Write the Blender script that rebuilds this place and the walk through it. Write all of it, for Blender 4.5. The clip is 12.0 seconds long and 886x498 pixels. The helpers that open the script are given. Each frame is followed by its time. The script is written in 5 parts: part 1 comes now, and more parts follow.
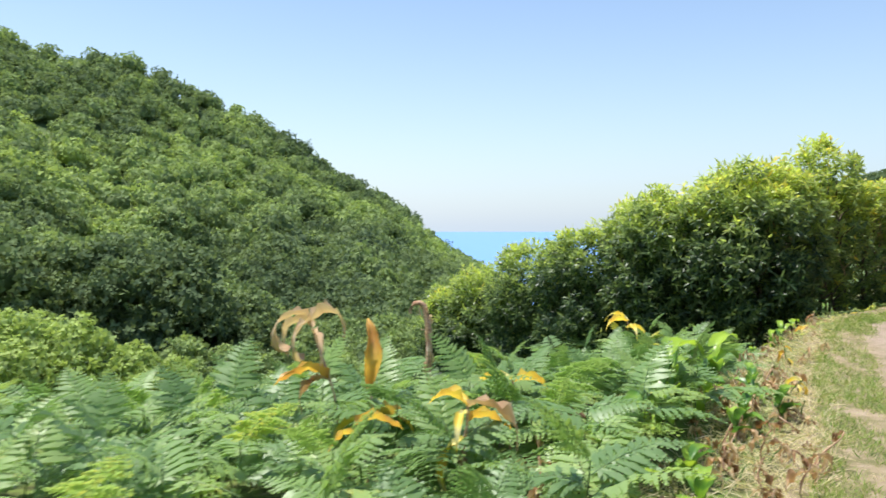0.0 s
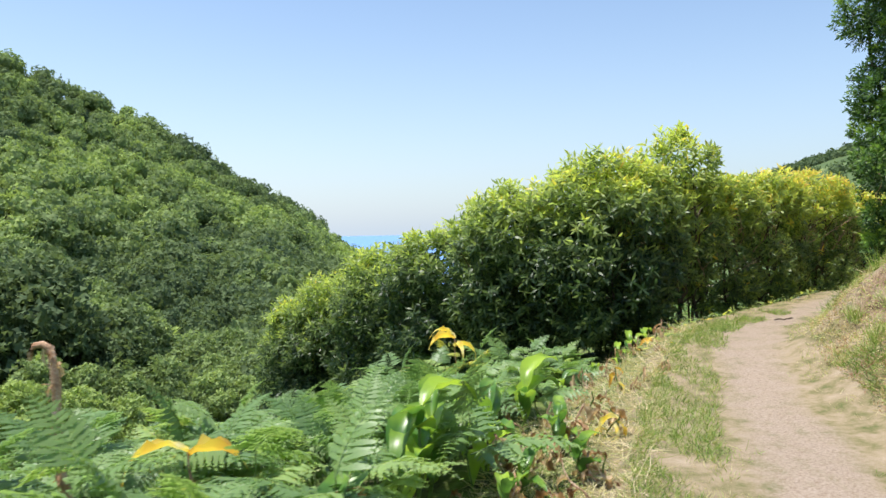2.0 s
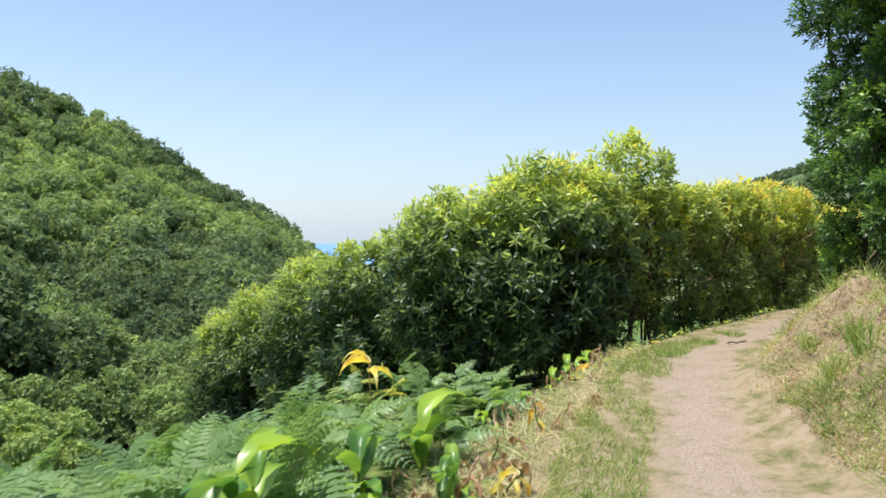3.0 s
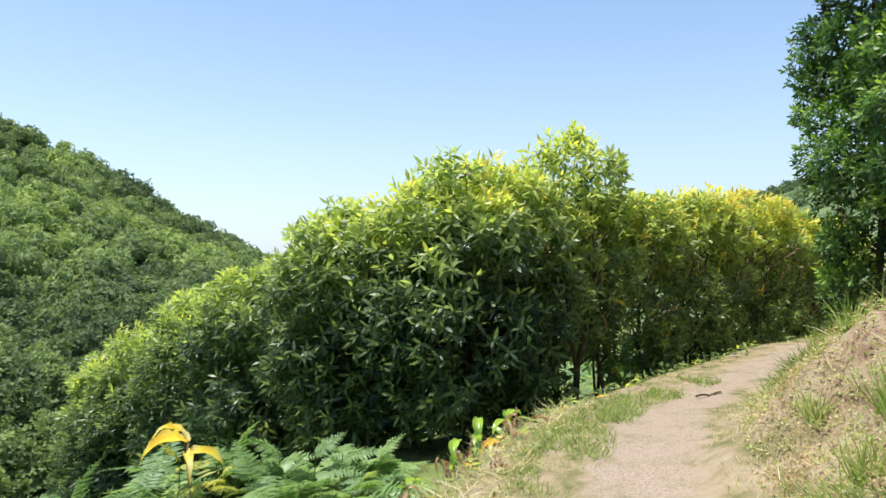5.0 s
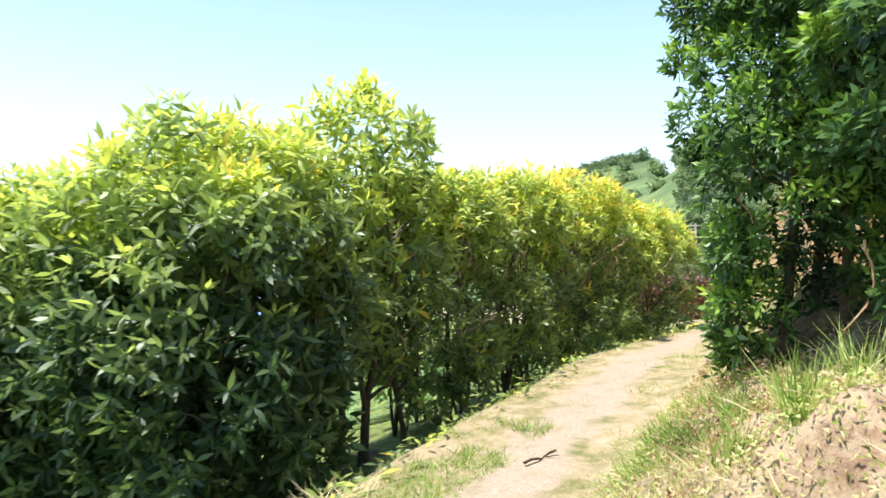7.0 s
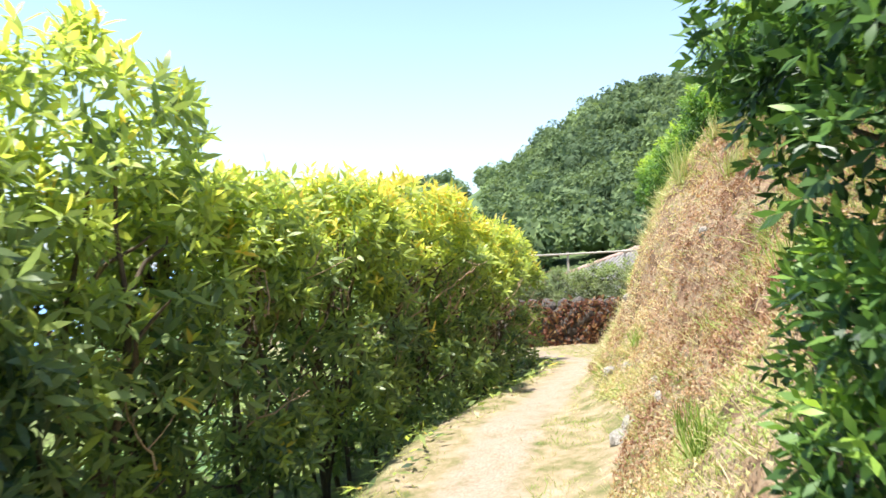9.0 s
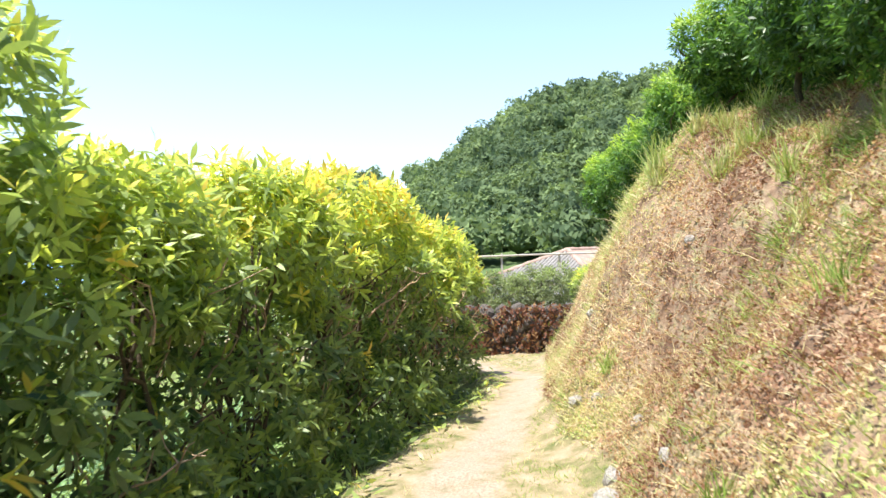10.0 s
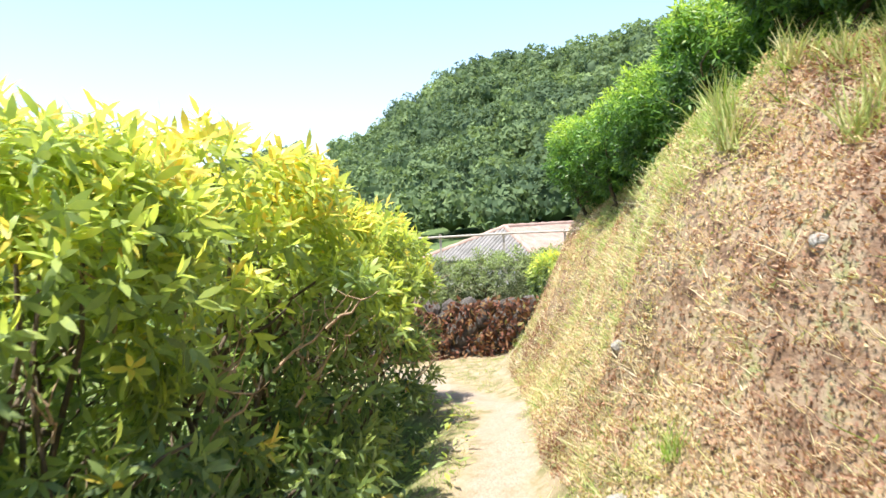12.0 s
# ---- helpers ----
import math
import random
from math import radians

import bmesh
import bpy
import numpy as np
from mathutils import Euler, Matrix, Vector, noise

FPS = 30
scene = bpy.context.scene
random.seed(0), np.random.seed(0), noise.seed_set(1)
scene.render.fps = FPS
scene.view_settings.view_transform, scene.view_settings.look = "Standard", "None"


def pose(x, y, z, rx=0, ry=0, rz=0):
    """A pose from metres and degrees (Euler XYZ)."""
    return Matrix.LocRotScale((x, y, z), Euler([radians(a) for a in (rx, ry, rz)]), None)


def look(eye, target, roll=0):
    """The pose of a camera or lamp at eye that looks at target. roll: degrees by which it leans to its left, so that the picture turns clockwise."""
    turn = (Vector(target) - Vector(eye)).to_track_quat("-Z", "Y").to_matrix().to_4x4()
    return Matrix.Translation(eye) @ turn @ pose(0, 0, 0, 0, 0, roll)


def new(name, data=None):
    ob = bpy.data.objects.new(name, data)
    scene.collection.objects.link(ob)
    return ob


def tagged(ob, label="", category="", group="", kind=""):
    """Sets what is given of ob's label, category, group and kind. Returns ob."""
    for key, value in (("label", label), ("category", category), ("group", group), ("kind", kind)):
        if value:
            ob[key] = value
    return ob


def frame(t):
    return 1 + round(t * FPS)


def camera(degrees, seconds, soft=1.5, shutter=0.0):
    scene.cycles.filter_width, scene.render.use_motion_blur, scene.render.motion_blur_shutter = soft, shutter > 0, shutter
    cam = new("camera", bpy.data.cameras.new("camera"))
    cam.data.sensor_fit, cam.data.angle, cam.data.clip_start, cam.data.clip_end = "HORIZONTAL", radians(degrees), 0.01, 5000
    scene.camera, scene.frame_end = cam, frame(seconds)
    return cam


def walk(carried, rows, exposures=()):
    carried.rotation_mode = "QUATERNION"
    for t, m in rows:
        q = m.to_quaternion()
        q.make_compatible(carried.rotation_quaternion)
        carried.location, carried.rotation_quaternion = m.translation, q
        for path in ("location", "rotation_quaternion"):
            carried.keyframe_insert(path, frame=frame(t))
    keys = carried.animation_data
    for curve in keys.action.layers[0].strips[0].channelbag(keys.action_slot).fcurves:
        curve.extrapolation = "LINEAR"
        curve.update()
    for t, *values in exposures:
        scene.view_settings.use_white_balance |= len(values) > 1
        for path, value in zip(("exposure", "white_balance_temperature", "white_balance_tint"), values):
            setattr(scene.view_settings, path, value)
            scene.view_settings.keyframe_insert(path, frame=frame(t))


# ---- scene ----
cam = camera(62.5, 12.0, shutter=0.35)
METRES, EYE, TILT, LEAN, TURN = 13.0, 1.5, -1.6, 0.0, 0.0
ROWS = [
    (0.0, 0.0, 0.0, 0.0, 0.0, 0.0, -0.0),
    (0.5, 0.0227, 0.0298, 0.0003, -3.18, 0.51, 0.31),
    (1.0, 0.0507, 0.0587, 0.0002, -4.58, 0.57, -0.12),
    (1.5, 0.0759, 0.0878, 0.0011, -6.03, 0.14, 0.35),
    (2.0, 0.1016, 0.1161, 0.0017, -7.03, 0.2, 1.17),
    (2.5, 0.1314, 0.1454, 0.0026, -7.53, -0.21, 0.66),
    (3.0, 0.157, 0.1777, 0.005, -8.9, 0.86, 0.61),
    (5.0, 0.2506, 0.3269, 0.0052, -10.64, 3.02, 1.61),
    (5.5, 0.2703, 0.3681, 0.0115, -13.48, 2.16, 1.26),
    (6.0, 0.2865, 0.4066, 0.0184, -18.7, 0.81, 2.66),
    (6.5, 0.3074, 0.4428, 0.0218, -21.84, 0.68, 2.46),
    (8.5, 0.3857, 0.5934, 0.0293, -36.49, 0.96, 2.87),
    (9.0, 0.409, 0.6277, 0.033, -39.86, 1.62, 3.64),
    (9.5, 0.43, 0.6598, 0.0362, -43.25, 1.75, 1.89),
    (10.0, 0.4532, 0.6916, 0.0406, -45.7, 1.11, 2.73),
    (10.5, 0.4838, 0.7214, 0.0458, -44.15, 0.5, 4.33),
    (11.0, 0.5108, 0.7539, 0.0484, -46.34, 0.65, 3.72),
    (11.5, 0.5373, 0.7835, 0.0501, -50.1, -1.16, 4.15),
    (12.0, 0.5655, 0.8117, 0.0562, -51.35, -1.17, 3.85),
]
walk(cam, [(t, pose(0, 0, EYE, TILT, LEAN, TURN) @ pose(METRES * x, METRES * y, METRES * z, 90 + pitch, roll, yaw)) for t, x, y, z, yaw, pitch, roll in ROWS],
     exposures=[(0.0, 0.46), (3.0, 0.36), (5.0, 0.52), (6.0, 0.86), (8.5, 1.2), (10.0, 1.2), (12.0, 1.26)])

# ---- light ----
SUN_AZ, SUN_EL = 80.0, 73.0          # degrees left of +y, degrees above the horizon
sun_dir = Vector((-math.sin(radians(SUN_AZ)) * math.cos(radians(SUN_EL)), math.cos(radians(SUN_AZ)) * math.cos(radians(SUN_EL)), math.sin(radians(SUN_EL))))
world = bpy.data.worlds.new("sky")
scene.world = world
world.use_nodes = True
wn, wl = world.node_tree.nodes, world.node_tree.links
sky = wn.new("ShaderNodeTexSky")
sky.sky_type, sky.sun_disc = "NISHITA", False
sky.sun_elevation, sky.sun_rotation = radians(SUN_EL), radians(-SUN_AZ)
sky.air_density, sky.dust_density, sky.ozone_density = 1.0, 0.3, 1.8
# whitish sea haze low in the sky, all round
tc, xyz, inv_z, power, haze = wn.new("ShaderNodeTexCoord"), wn.new("ShaderNodeSeparateXYZ"), wn.new("ShaderNodeMath"), wn.new("ShaderNodeMath"), wn.new("ShaderNodeMix")
wl.new(tc.outputs["Generated"], xyz.inputs[0])
inv_z.operation, inv_z.use_clamp, inv_z.inputs[0].default_value = "SUBTRACT", True, 1.0
wl.new(xyz.outputs["Z"], inv_z.inputs[1])
power.operation, power.inputs[1].default_value = "POWER", 6.0
wl.new(inv_z.outputs[0], power.inputs[0])
haze.data_type = "RGBA"
wl.new(power.outputs[0], haze.inputs[0])
wl.new(sky.outputs[0], haze.inputs[6])
facing, share, veil = wn.new("ShaderNodeVectorMath"), wn.new("ShaderNodeMapRange"), wn.new("ShaderNodeMix")
facing.operation, facing.inputs[1].default_value = "DOT_PRODUCT", (-math.sin(radians(SUN_AZ)), math.cos(radians(SUN_AZ)), 0)
wl.new(tc.outputs["Generated"], facing.inputs[0])
share.inputs["From Min"].default_value = -1.0
wl.new(facing.outputs["Value"], share.inputs["Value"])
veil.data_type = "RGBA"
veil.inputs[6].default_value, veil.inputs[7].default_value = (2.05, 2.55, 3.15, 1), (4.2, 4.75, 5.35, 1)
wl.new(share.outputs["Result"], veil.inputs[0])
wl.new(veil.outputs[2], haze.inputs[7])
wl.new(haze.outputs[2], wn["Background"].inputs[0])
wn["Background"].inputs[1].default_value = 0.15
sun = new("sun", bpy.data.lights.new("sun", "SUN"))
sun.data.energy, sun.data.angle, sun.data.color = 5.0, radians(0.5), (1.0, 0.97, 0.91)
sun.matrix_world = look((0, 0, 60), Vector((0, 0, 60)) - sun_dir)


# ---- materials ----
def material(name):
    m = bpy.data.materials.new(name)
    m.use_nodes = True
    return m, m.node_tree.nodes, m.node_tree.links, m.node_tree.nodes["Principled BSDF"]


def ramp(nodes, stops):
    r = nodes.new("ShaderNodeValToRGB")
    while len(r.color_ramp.elements) < len(stops):
        r.color_ramp.elements.new(0.5)
    for e, (p, c) in zip(r.color_ramp.elements, stops):
        e.position, e.color = p, (*c, 1)
    return r


def noise_tex(nodes, links, scale, detail=4.0, space="Object", rough=0.55):
    tc, n = nodes.new("ShaderNodeTexCoord"), nodes.new("ShaderNodeTexNoise")
    n.inputs["Scale"].default_value, n.inputs["Detail"].default_value, n.inputs["Roughness"].default_value = scale, detail, rough
    links.new(tc.outputs[space], n.inputs["Vector"])
    return n


def leaf_material(name, stops, through_light=0.35, rough=0.45, spec=0.4, gain=1.5, small=60.0, vary=0.0):
    """Leaf colour from each leaf's own tint (0 old or shaded and dark, 1 young or sunlit), with fine mottling."""
    m, n, l, p = material(name)
    at = n.new("ShaderNodeAttribute")
    at.attribute_name = "tint"
    mott = noise_tex(n, l, small, 2.0)
    add = n.new("ShaderNodeMath")
    add.operation = "MULTIPLY_ADD"
    l.new(mott.outputs["Fac"], add.inputs[0])
    add.inputs[1].default_value = 0.16
    sub = n.new("ShaderNodeMath")
    sub.operation, sub.inputs[1].default_value = "SUBTRACT", 0.08 + vary / 2
    l.new(at.outputs["Fac"], sub.inputs[0])
    if vary:
        info, each = n.new("ShaderNodeObjectInfo"), n.new("ShaderNodeMath")
        each.operation, each.inputs[1].default_value = "MULTIPLY_ADD", vary
        l.new(info.outputs["Random"], each.inputs[0])
        l.new(at.outputs["Fac"], each.inputs[2])
        l.new(each.outputs[0], sub.inputs[0])
    l.new(sub.outputs[0], add.inputs[2])
    r = ramp(n, stops)
    l.new(add.outputs[0], r.inputs[0])
    l.new(r.outputs[0], p.inputs["Base Color"])
    p.inputs["Roughness"].default_value, p.inputs["Specular IOR Level"].default_value = rough, spec
    tr, mix, bright = n.new("ShaderNodeBsdfTranslucent"), n.new("ShaderNodeMixShader"), n.new("ShaderNodeVectorMath")
    bright.operation = "MULTIPLY"
    bright.inputs[1].default_value = (gain, gain, gain * 0.65)
    l.new(r.outputs[0], bright.inputs[0])
    l.new(bright.outputs[0], tr.inputs[0])
    mix.inputs[0].default_value = through_light
    l.new(p.outputs[0], mix.inputs[1])
    l.new(tr.outputs[0], mix.inputs[2])
    l.new(mix.outputs[0], n["Material Output"].inputs[0])
    return m


def rough_material(name, stops, scale, fine, rough=0.9, bump=0.4, dist=0.02, spec=0.2):
    """Colour from a coarse and a fine noise together, with relief from the fine one."""
    m, n, l, p = material(name)
    a, b = noise_tex(n, l, scale, 5.0), noise_tex(n, l, fine, 4.0)
    mx = n.new("ShaderNodeMath")
    mx.operation = "MULTIPLY_ADD"
    mx.inputs[1].default_value = 0.45
    half = n.new("ShaderNodeMath")
    half.operation, half.inputs[1].default_value = "MULTIPLY", 0.55
    l.new(a.outputs["Fac"], half.inputs[0])
    l.new(b.outputs["Fac"], mx.inputs[0])
    l.new(half.outputs[0], mx.inputs[2])
    r = ramp(n, stops)
    l.new(mx.outputs[0], r.inputs[0])
    l.new(r.outputs[0], p.inputs["Base Color"])
    bp = n.new("ShaderNodeBump")
    bp.inputs["Strength"].default_value, bp.inputs["Distance"].default_value = bump, dist
    l.new(b.outputs["Fac"], bp.inputs["Height"])
    l.new(bp.outputs[0], p.inputs["Normal"])
    p.inputs["Roughness"].default_value, p.inputs["Specular IOR Level"].default_value = rough, spec
    return m


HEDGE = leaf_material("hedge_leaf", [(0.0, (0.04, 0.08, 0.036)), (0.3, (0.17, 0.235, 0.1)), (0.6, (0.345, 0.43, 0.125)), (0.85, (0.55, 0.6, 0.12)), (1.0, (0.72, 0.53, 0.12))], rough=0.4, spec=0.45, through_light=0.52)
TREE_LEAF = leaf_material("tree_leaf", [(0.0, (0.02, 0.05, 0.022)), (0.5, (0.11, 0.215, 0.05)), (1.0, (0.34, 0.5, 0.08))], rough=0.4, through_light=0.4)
BANK_LEAF = leaf_material("bank_shrub_leaf", [(0.0, (0.04, 0.09, 0.025)), (0.5, (0.14, 0.27, 0.05)), (1.0, (0.42, 0.52, 0.08))], rough=0.4, through_light=0.45)
FOREST = leaf_material("forest_leaf", [(0.0, (0.085, 0.125, 0.068)), (0.45, (0.185, 0.245, 0.11)), (0.75, (0.29, 0.375, 0.145)), (1.0, (0.38, 0.47, 0.15))], small=0.6, rough=0.85, through_light=0.3, spec=0.06)
FERN = leaf_material("fern_leaf", [(0.0, (0.075, 0.15, 0.07)), (0.5, (0.215, 0.335, 0.125)), (0.8, (0.36, 0.48, 0.17)), (1.0, (0.55, 0.52, 0.14))], rough=0.42, spec=0.5, vary=0.3, through_light=0.45)
BROAD = leaf_material("broad_leaf", [(0.0, (0.05, 0.12, 0.03)), (0.5, (0.1, 0.225, 0.045)), (1.0, (0.38, 0.53, 0.06))], rough=0.35, spec=0.5, small=25.0, vary=0.3)
YELLOW = leaf_material("yellowed_leaf", [(0.0, (0.45, 0.19, 0.06)), (0.4, (0.76, 0.48, 0.09)), (0.75, (0.86, 0.68, 0.12)), (1.0, (0.74, 0.66, 0.34))], rough=0.45, small=14.0, vary=0.25)
DEAD = leaf_material("dead_leaf", [(0.0, (0.16, 0.075, 0.035)), (0.4, (0.44, 0.27, 0.15)), (0.7, (0.6, 0.43, 0.27)), (1.0, (0.68, 0.52, 0.35))], rough=0.8, small=20.0, through_light=0.25, vary=0.4)
GRASS = leaf_material("grass_blade", [(0.0, (0.09, 0.16, 0.03)), (0.3, (0.24, 0.36, 0.07)), (0.6, (0.47, 0.47, 0.2)), (0.8, (0.63, 0.53, 0.34)), (1.0, (0.74, 0.63, 0.46))], rough=0.6, small=8.0)
CREEPER = leaf_material("creeper_leaf", [(0.0, (0.2, 0.1, 0.06)), (0.25, (0.43, 0.25, 0.16)), (0.5, (0.58, 0.44, 0.29)), (0.75, (0.5, 0.48, 0.22)), (1.0, (0.34, 0.45, 0.13))], rough=0.6, small=12.0)
WALL_LEAF = leaf_material("wall_creeper_leaf", [(0.0, (0.08, 0.04, 0.03)), (0.35, (0.25, 0.11, 0.075)), (0.65, (0.32, 0.2, 0.1)), (1.0, (0.25, 0.28, 0.09))], rough=0.8, spec=0.15, small=12.0)
SCRUB = leaf_material("scrub_leaf", [(0.0, (0.07, 0.09, 0.04)), (0.5, (0.17, 0.2, 0.09)), (1.0, (0.32, 0.4, 0.12))], rough=0.6)
TWIG = rough_material("pale_twig", [(0.3, (0.2, 0.12, 0.075)), (0.5, (0.42, 0.29, 0.19)), (0.7, (0.58, 0.44, 0.32))], 9.0, 70.0, bump=0.3, dist=0.004)
STALK = rough_material("dead_stalk", [(0.3, (0.22, 0.11, 0.06)), (0.5, (0.48, 0.3, 0.19)), (0.65, (0.74, 0.58, 0.42))], 14.0, 70.0, bump=0.5, dist=0.01)
GREEN_STALK = rough_material("green_stalk", [(0.35, (0.07, 0.13, 0.03)), (0.65, (0.2, 0.28, 0.08))], 12.0, 80.0, rough=0.6, bump=0.2, dist=0.005)
STONE = rough_material("stone", [(0.3, (0.16, 0.14, 0.12)), (0.55, (0.38, 0.35, 0.31)), (0.75, (0.58, 0.55, 0.5))], 5.0, 45.0, bump=0.5)
TILE = rough_material("roof_tile", [(0.35, (0.26, 0.16, 0.125)), (0.55, (0.38, 0.26, 0.21)), (0.7, (0.46, 0.38, 0.32))], 2.0, 22.0, rough=0.8)
GREY_TILE = rough_material("grey_tile", [(0.35, (0.15, 0.14, 0.125)), (0.6, (0.27, 0.25, 0.23))], 2.0, 22.0, rough=0.85)
PLASTER = rough_material("plaster", [(0.35, (0.55, 0.52, 0.47)), (0.65, (0.76, 0.74, 0.7))], 1.5, 30.0, bump=0.15)
GREY_WOOD = rough_material("grey_wood", [(0.35, (0.3, 0.26, 0.21)), (0.65, (0.56, 0.52, 0.46))], 5.0, 70.0, bump=0.3)
BARK = rough_material("bark", [(0.3, (0.05, 0.038, 0.026)), (0.6, (0.13, 0.1, 0.07)), (0.8, (0.22, 0.18, 0.13))], 6.0, 60.0, bump=0.6)

# ---- lie of the land ----
EDGE = np.array([(-9, -12), (-4, -4.6), (-1.3, 0), (0.55, 2.0), (1.95, 4.0), (2.7, 5.3), (3.6, 7.2), (4.6, 8.9), (5.4, 10.0), (7.0, 11.2), (8.8, 12.45), (11.0, 13.5), (12.4, 14.5), (14.4, 17.5), (15.5, 22), (16, 40)], float)
FOOT = np.array([(-6, -14), (-1.5, -6), (1.3, -0.8), (2.8, 1.6), (4.3, 4.2), (5.15, 6.87), (5.62, 8.05), (6.45, 9.27), (7.9, 10.33), (9.42, 11.2), (9.98, 11.98), (11.1, 12.95), (12.75, 14.08), (14.3, 15.3), (16.4, 16.6), (22, 19), (40, 24)], float)


def beside(x, y, line):
    """Signed distance from a line in the plan (left of its direction positive) and the length along it."""
    best, side, along, run = np.full(x.shape, 1e9), np.zeros(x.shape), np.zeros(x.shape), 0.0
    for a, b in zip(line[:-1], line[1:]):
        d = b - a
        ll = math.hypot(*d)
        u = np.clip(((x - a[0]) * d[0] + (y - a[1]) * d[1]) / ll ** 2, 0, 1)
        px, py = x - a[0] - u * d[0], y - a[1] - u * d[1]
        r = np.hypot(px, py)
        near = r < best
        best = np.where(near, r, best)
        side = np.where(near, np.sign(d[0] * py - d[1] * px), side)
        along = np.where(near, run + u * ll, along)
        run += ll
    return best * side, along


def wobble(x, y, size, seed=0.0):
    """Smooth random relief, about -1 to 1."""
    s = 0.0
    for k in range(4):
        a = 2.39996 * (k + 1) + seed
        f = (0.8 + 0.45 * k) / size
        s = s + np.sin((x * math.cos(a) + y * math.sin(a)) * f + seed * 3.1 + k) * np.cos((-x * math.sin(a * 1.3) + y * math.cos(a * 1.3)) * f * 1.13 + k * 2.2 + seed)
    return s / 2.2


def smooth(a, b, v):
    u = np.clip((v - a) / (b - a), 0, 1)
    return u * u * (3 - 2 * u)


# bearings in degrees (left of +y positive), ridge distance, ridge slope as seen, foot distance, foot height
RIDGES = np.array([(-180, 160, 0.2, 60, 2), (-110, 150, 0.24, 60, 3), (-75, 160, 0.235, 60, 3), (-65.5, 160, 0.212, 60, 2), (-62.4, 161, 0.198, 60, 1), (-57.1, 166, 0.19, 60, 0), (-54.3, 169, 0.193, 60, 0), (-53.1, 172, 0.18, 60, 0),
                   (-50.5, 178, 0.158, 60, 0), (-47, 197, 0.13, 60, 0), (-44.8, 235, 0.114, 60, -1), (-42, 380, 0.103, 80, -2), (-38, 420, 0.098, 90, -4), (-35, 420, 0.083, 90, -6), (-31, 420, 0.063, 90, -8),
                   (-27, 420, 0.04, 90, -10), (-22, 420, -0.02, 90, -12), (-12, 400, -0.08, 90, -16), (-3, 340, -0.077, 90, -16), (-1.7, 335, -0.056, 90, -16), (0.6, 323, -0.024, 90, -16), (2.8, 311, 0.005, 90, -16), (5, 303, 0.034, 90, -16), (8.6, 292, 0.066, 90, -16),
                   (11.3, 283, 0.097, 90, -16), (15, 270, 0.134, 90, -16), (19.7, 258, 0.171, 90, -15), (23.7, 249, 0.2, 85, -14), (28.1, 240, 0.194, 80, -13), (31.5, 235, 0.216, 75, -12), (40, 220, 0.255, 70, -10), (90, 180, 0.28, 60, -6), (180, 160, 0.2, 60, 2)], float)
P0 = np.array((2.0, 3.0))


def far_land(x, y):
    bearing = np.degrees(np.arctan2(-(x - P0[0]), y - P0[1]))
    r = np.hypot(x - P0[0], y - P0[1])
    rr, el, rb, zb = (np.interp(bearing, RIDGES[:, 0], RIDGES[:, k]) for k in (1, 2, 3, 4))
    zr = 1.5 + rr * el
    u = np.clip((r - rb) / (rr - rb), 0, 1)
    up = zb + (zr - zb) * (0.6 * u + 0.4 * u * u)
    folds = wobble(bearing * 1.0 + u * 9, u * 8, 3.0, 1.0) * 2.6 * np.sin(u * math.pi)
    beyond = np.clip(r - rr, 0, None)
    near = zb * np.clip(r / rb, 0, 1)
    return np.where(r < rb, near, up + folds) - beyond * 0.35


def near_land(x, y):
    d, s = beside(x, y, EDGE)
    e, _ = beside(x, y, FOOT)
    e = -e
    z = np.interp(s, PATH_S, PATH_Z)
    z = z + 0.012 * wobble(x, y, 0.35, 2.0) + 0.02 * wobble(x, y, 1.1, 3.0)
    dl = np.clip(d, 0, None)
    fall = (0.1 * dl + 0.035 * np.minimum(dl, 9) ** 2) * np.interp(s, (13, 17, 20, 22), (0.14, 0.2, 0.5, 1.0)) + 0.42 * np.clip(dl - 9, 0, None)
    z = z - fall - 0.4 * smooth(0.0, 0.8, d) * np.interp(s, (22.5, 24.5), (0.0, 1.0)) + np.where(d > 0, 0.06 * wobble(x, y, 0.6, 5.0) * np.clip(dl, 0, 1), 0)
    er = e + 0.12 * wobble(x, y, 0.9, 7.0)
    er = 0.5 * (er + np.sqrt(er * er + 0.02)) * np.interp(s, (30.8, 32.3), (1.0, 1.35))
    steep = smooth(28.0, 30.5, s)
    rise = np.interp(er, RISE_E, RISE_Z) * steep + np.interp(er, RISE_E, SHELF_Z) * (1 - steep)
    rise = rise * np.interp(s, (14, 20, 24, 33, 34.5), (0.5, 0.8, 1.0, 1.0, 0.9)) * np.interp(s, (38, 43), (1, 0.25))
    rough = (0.05 * wobble(x, y, 0.11, 6.0) + 0.1 * wobble(x, y, 0.24, 4.0) + 0.12 * wobble(x, y, 0.55, 11.0)) * np.clip(er * 2, 0, 1)
    return z + rise + rough


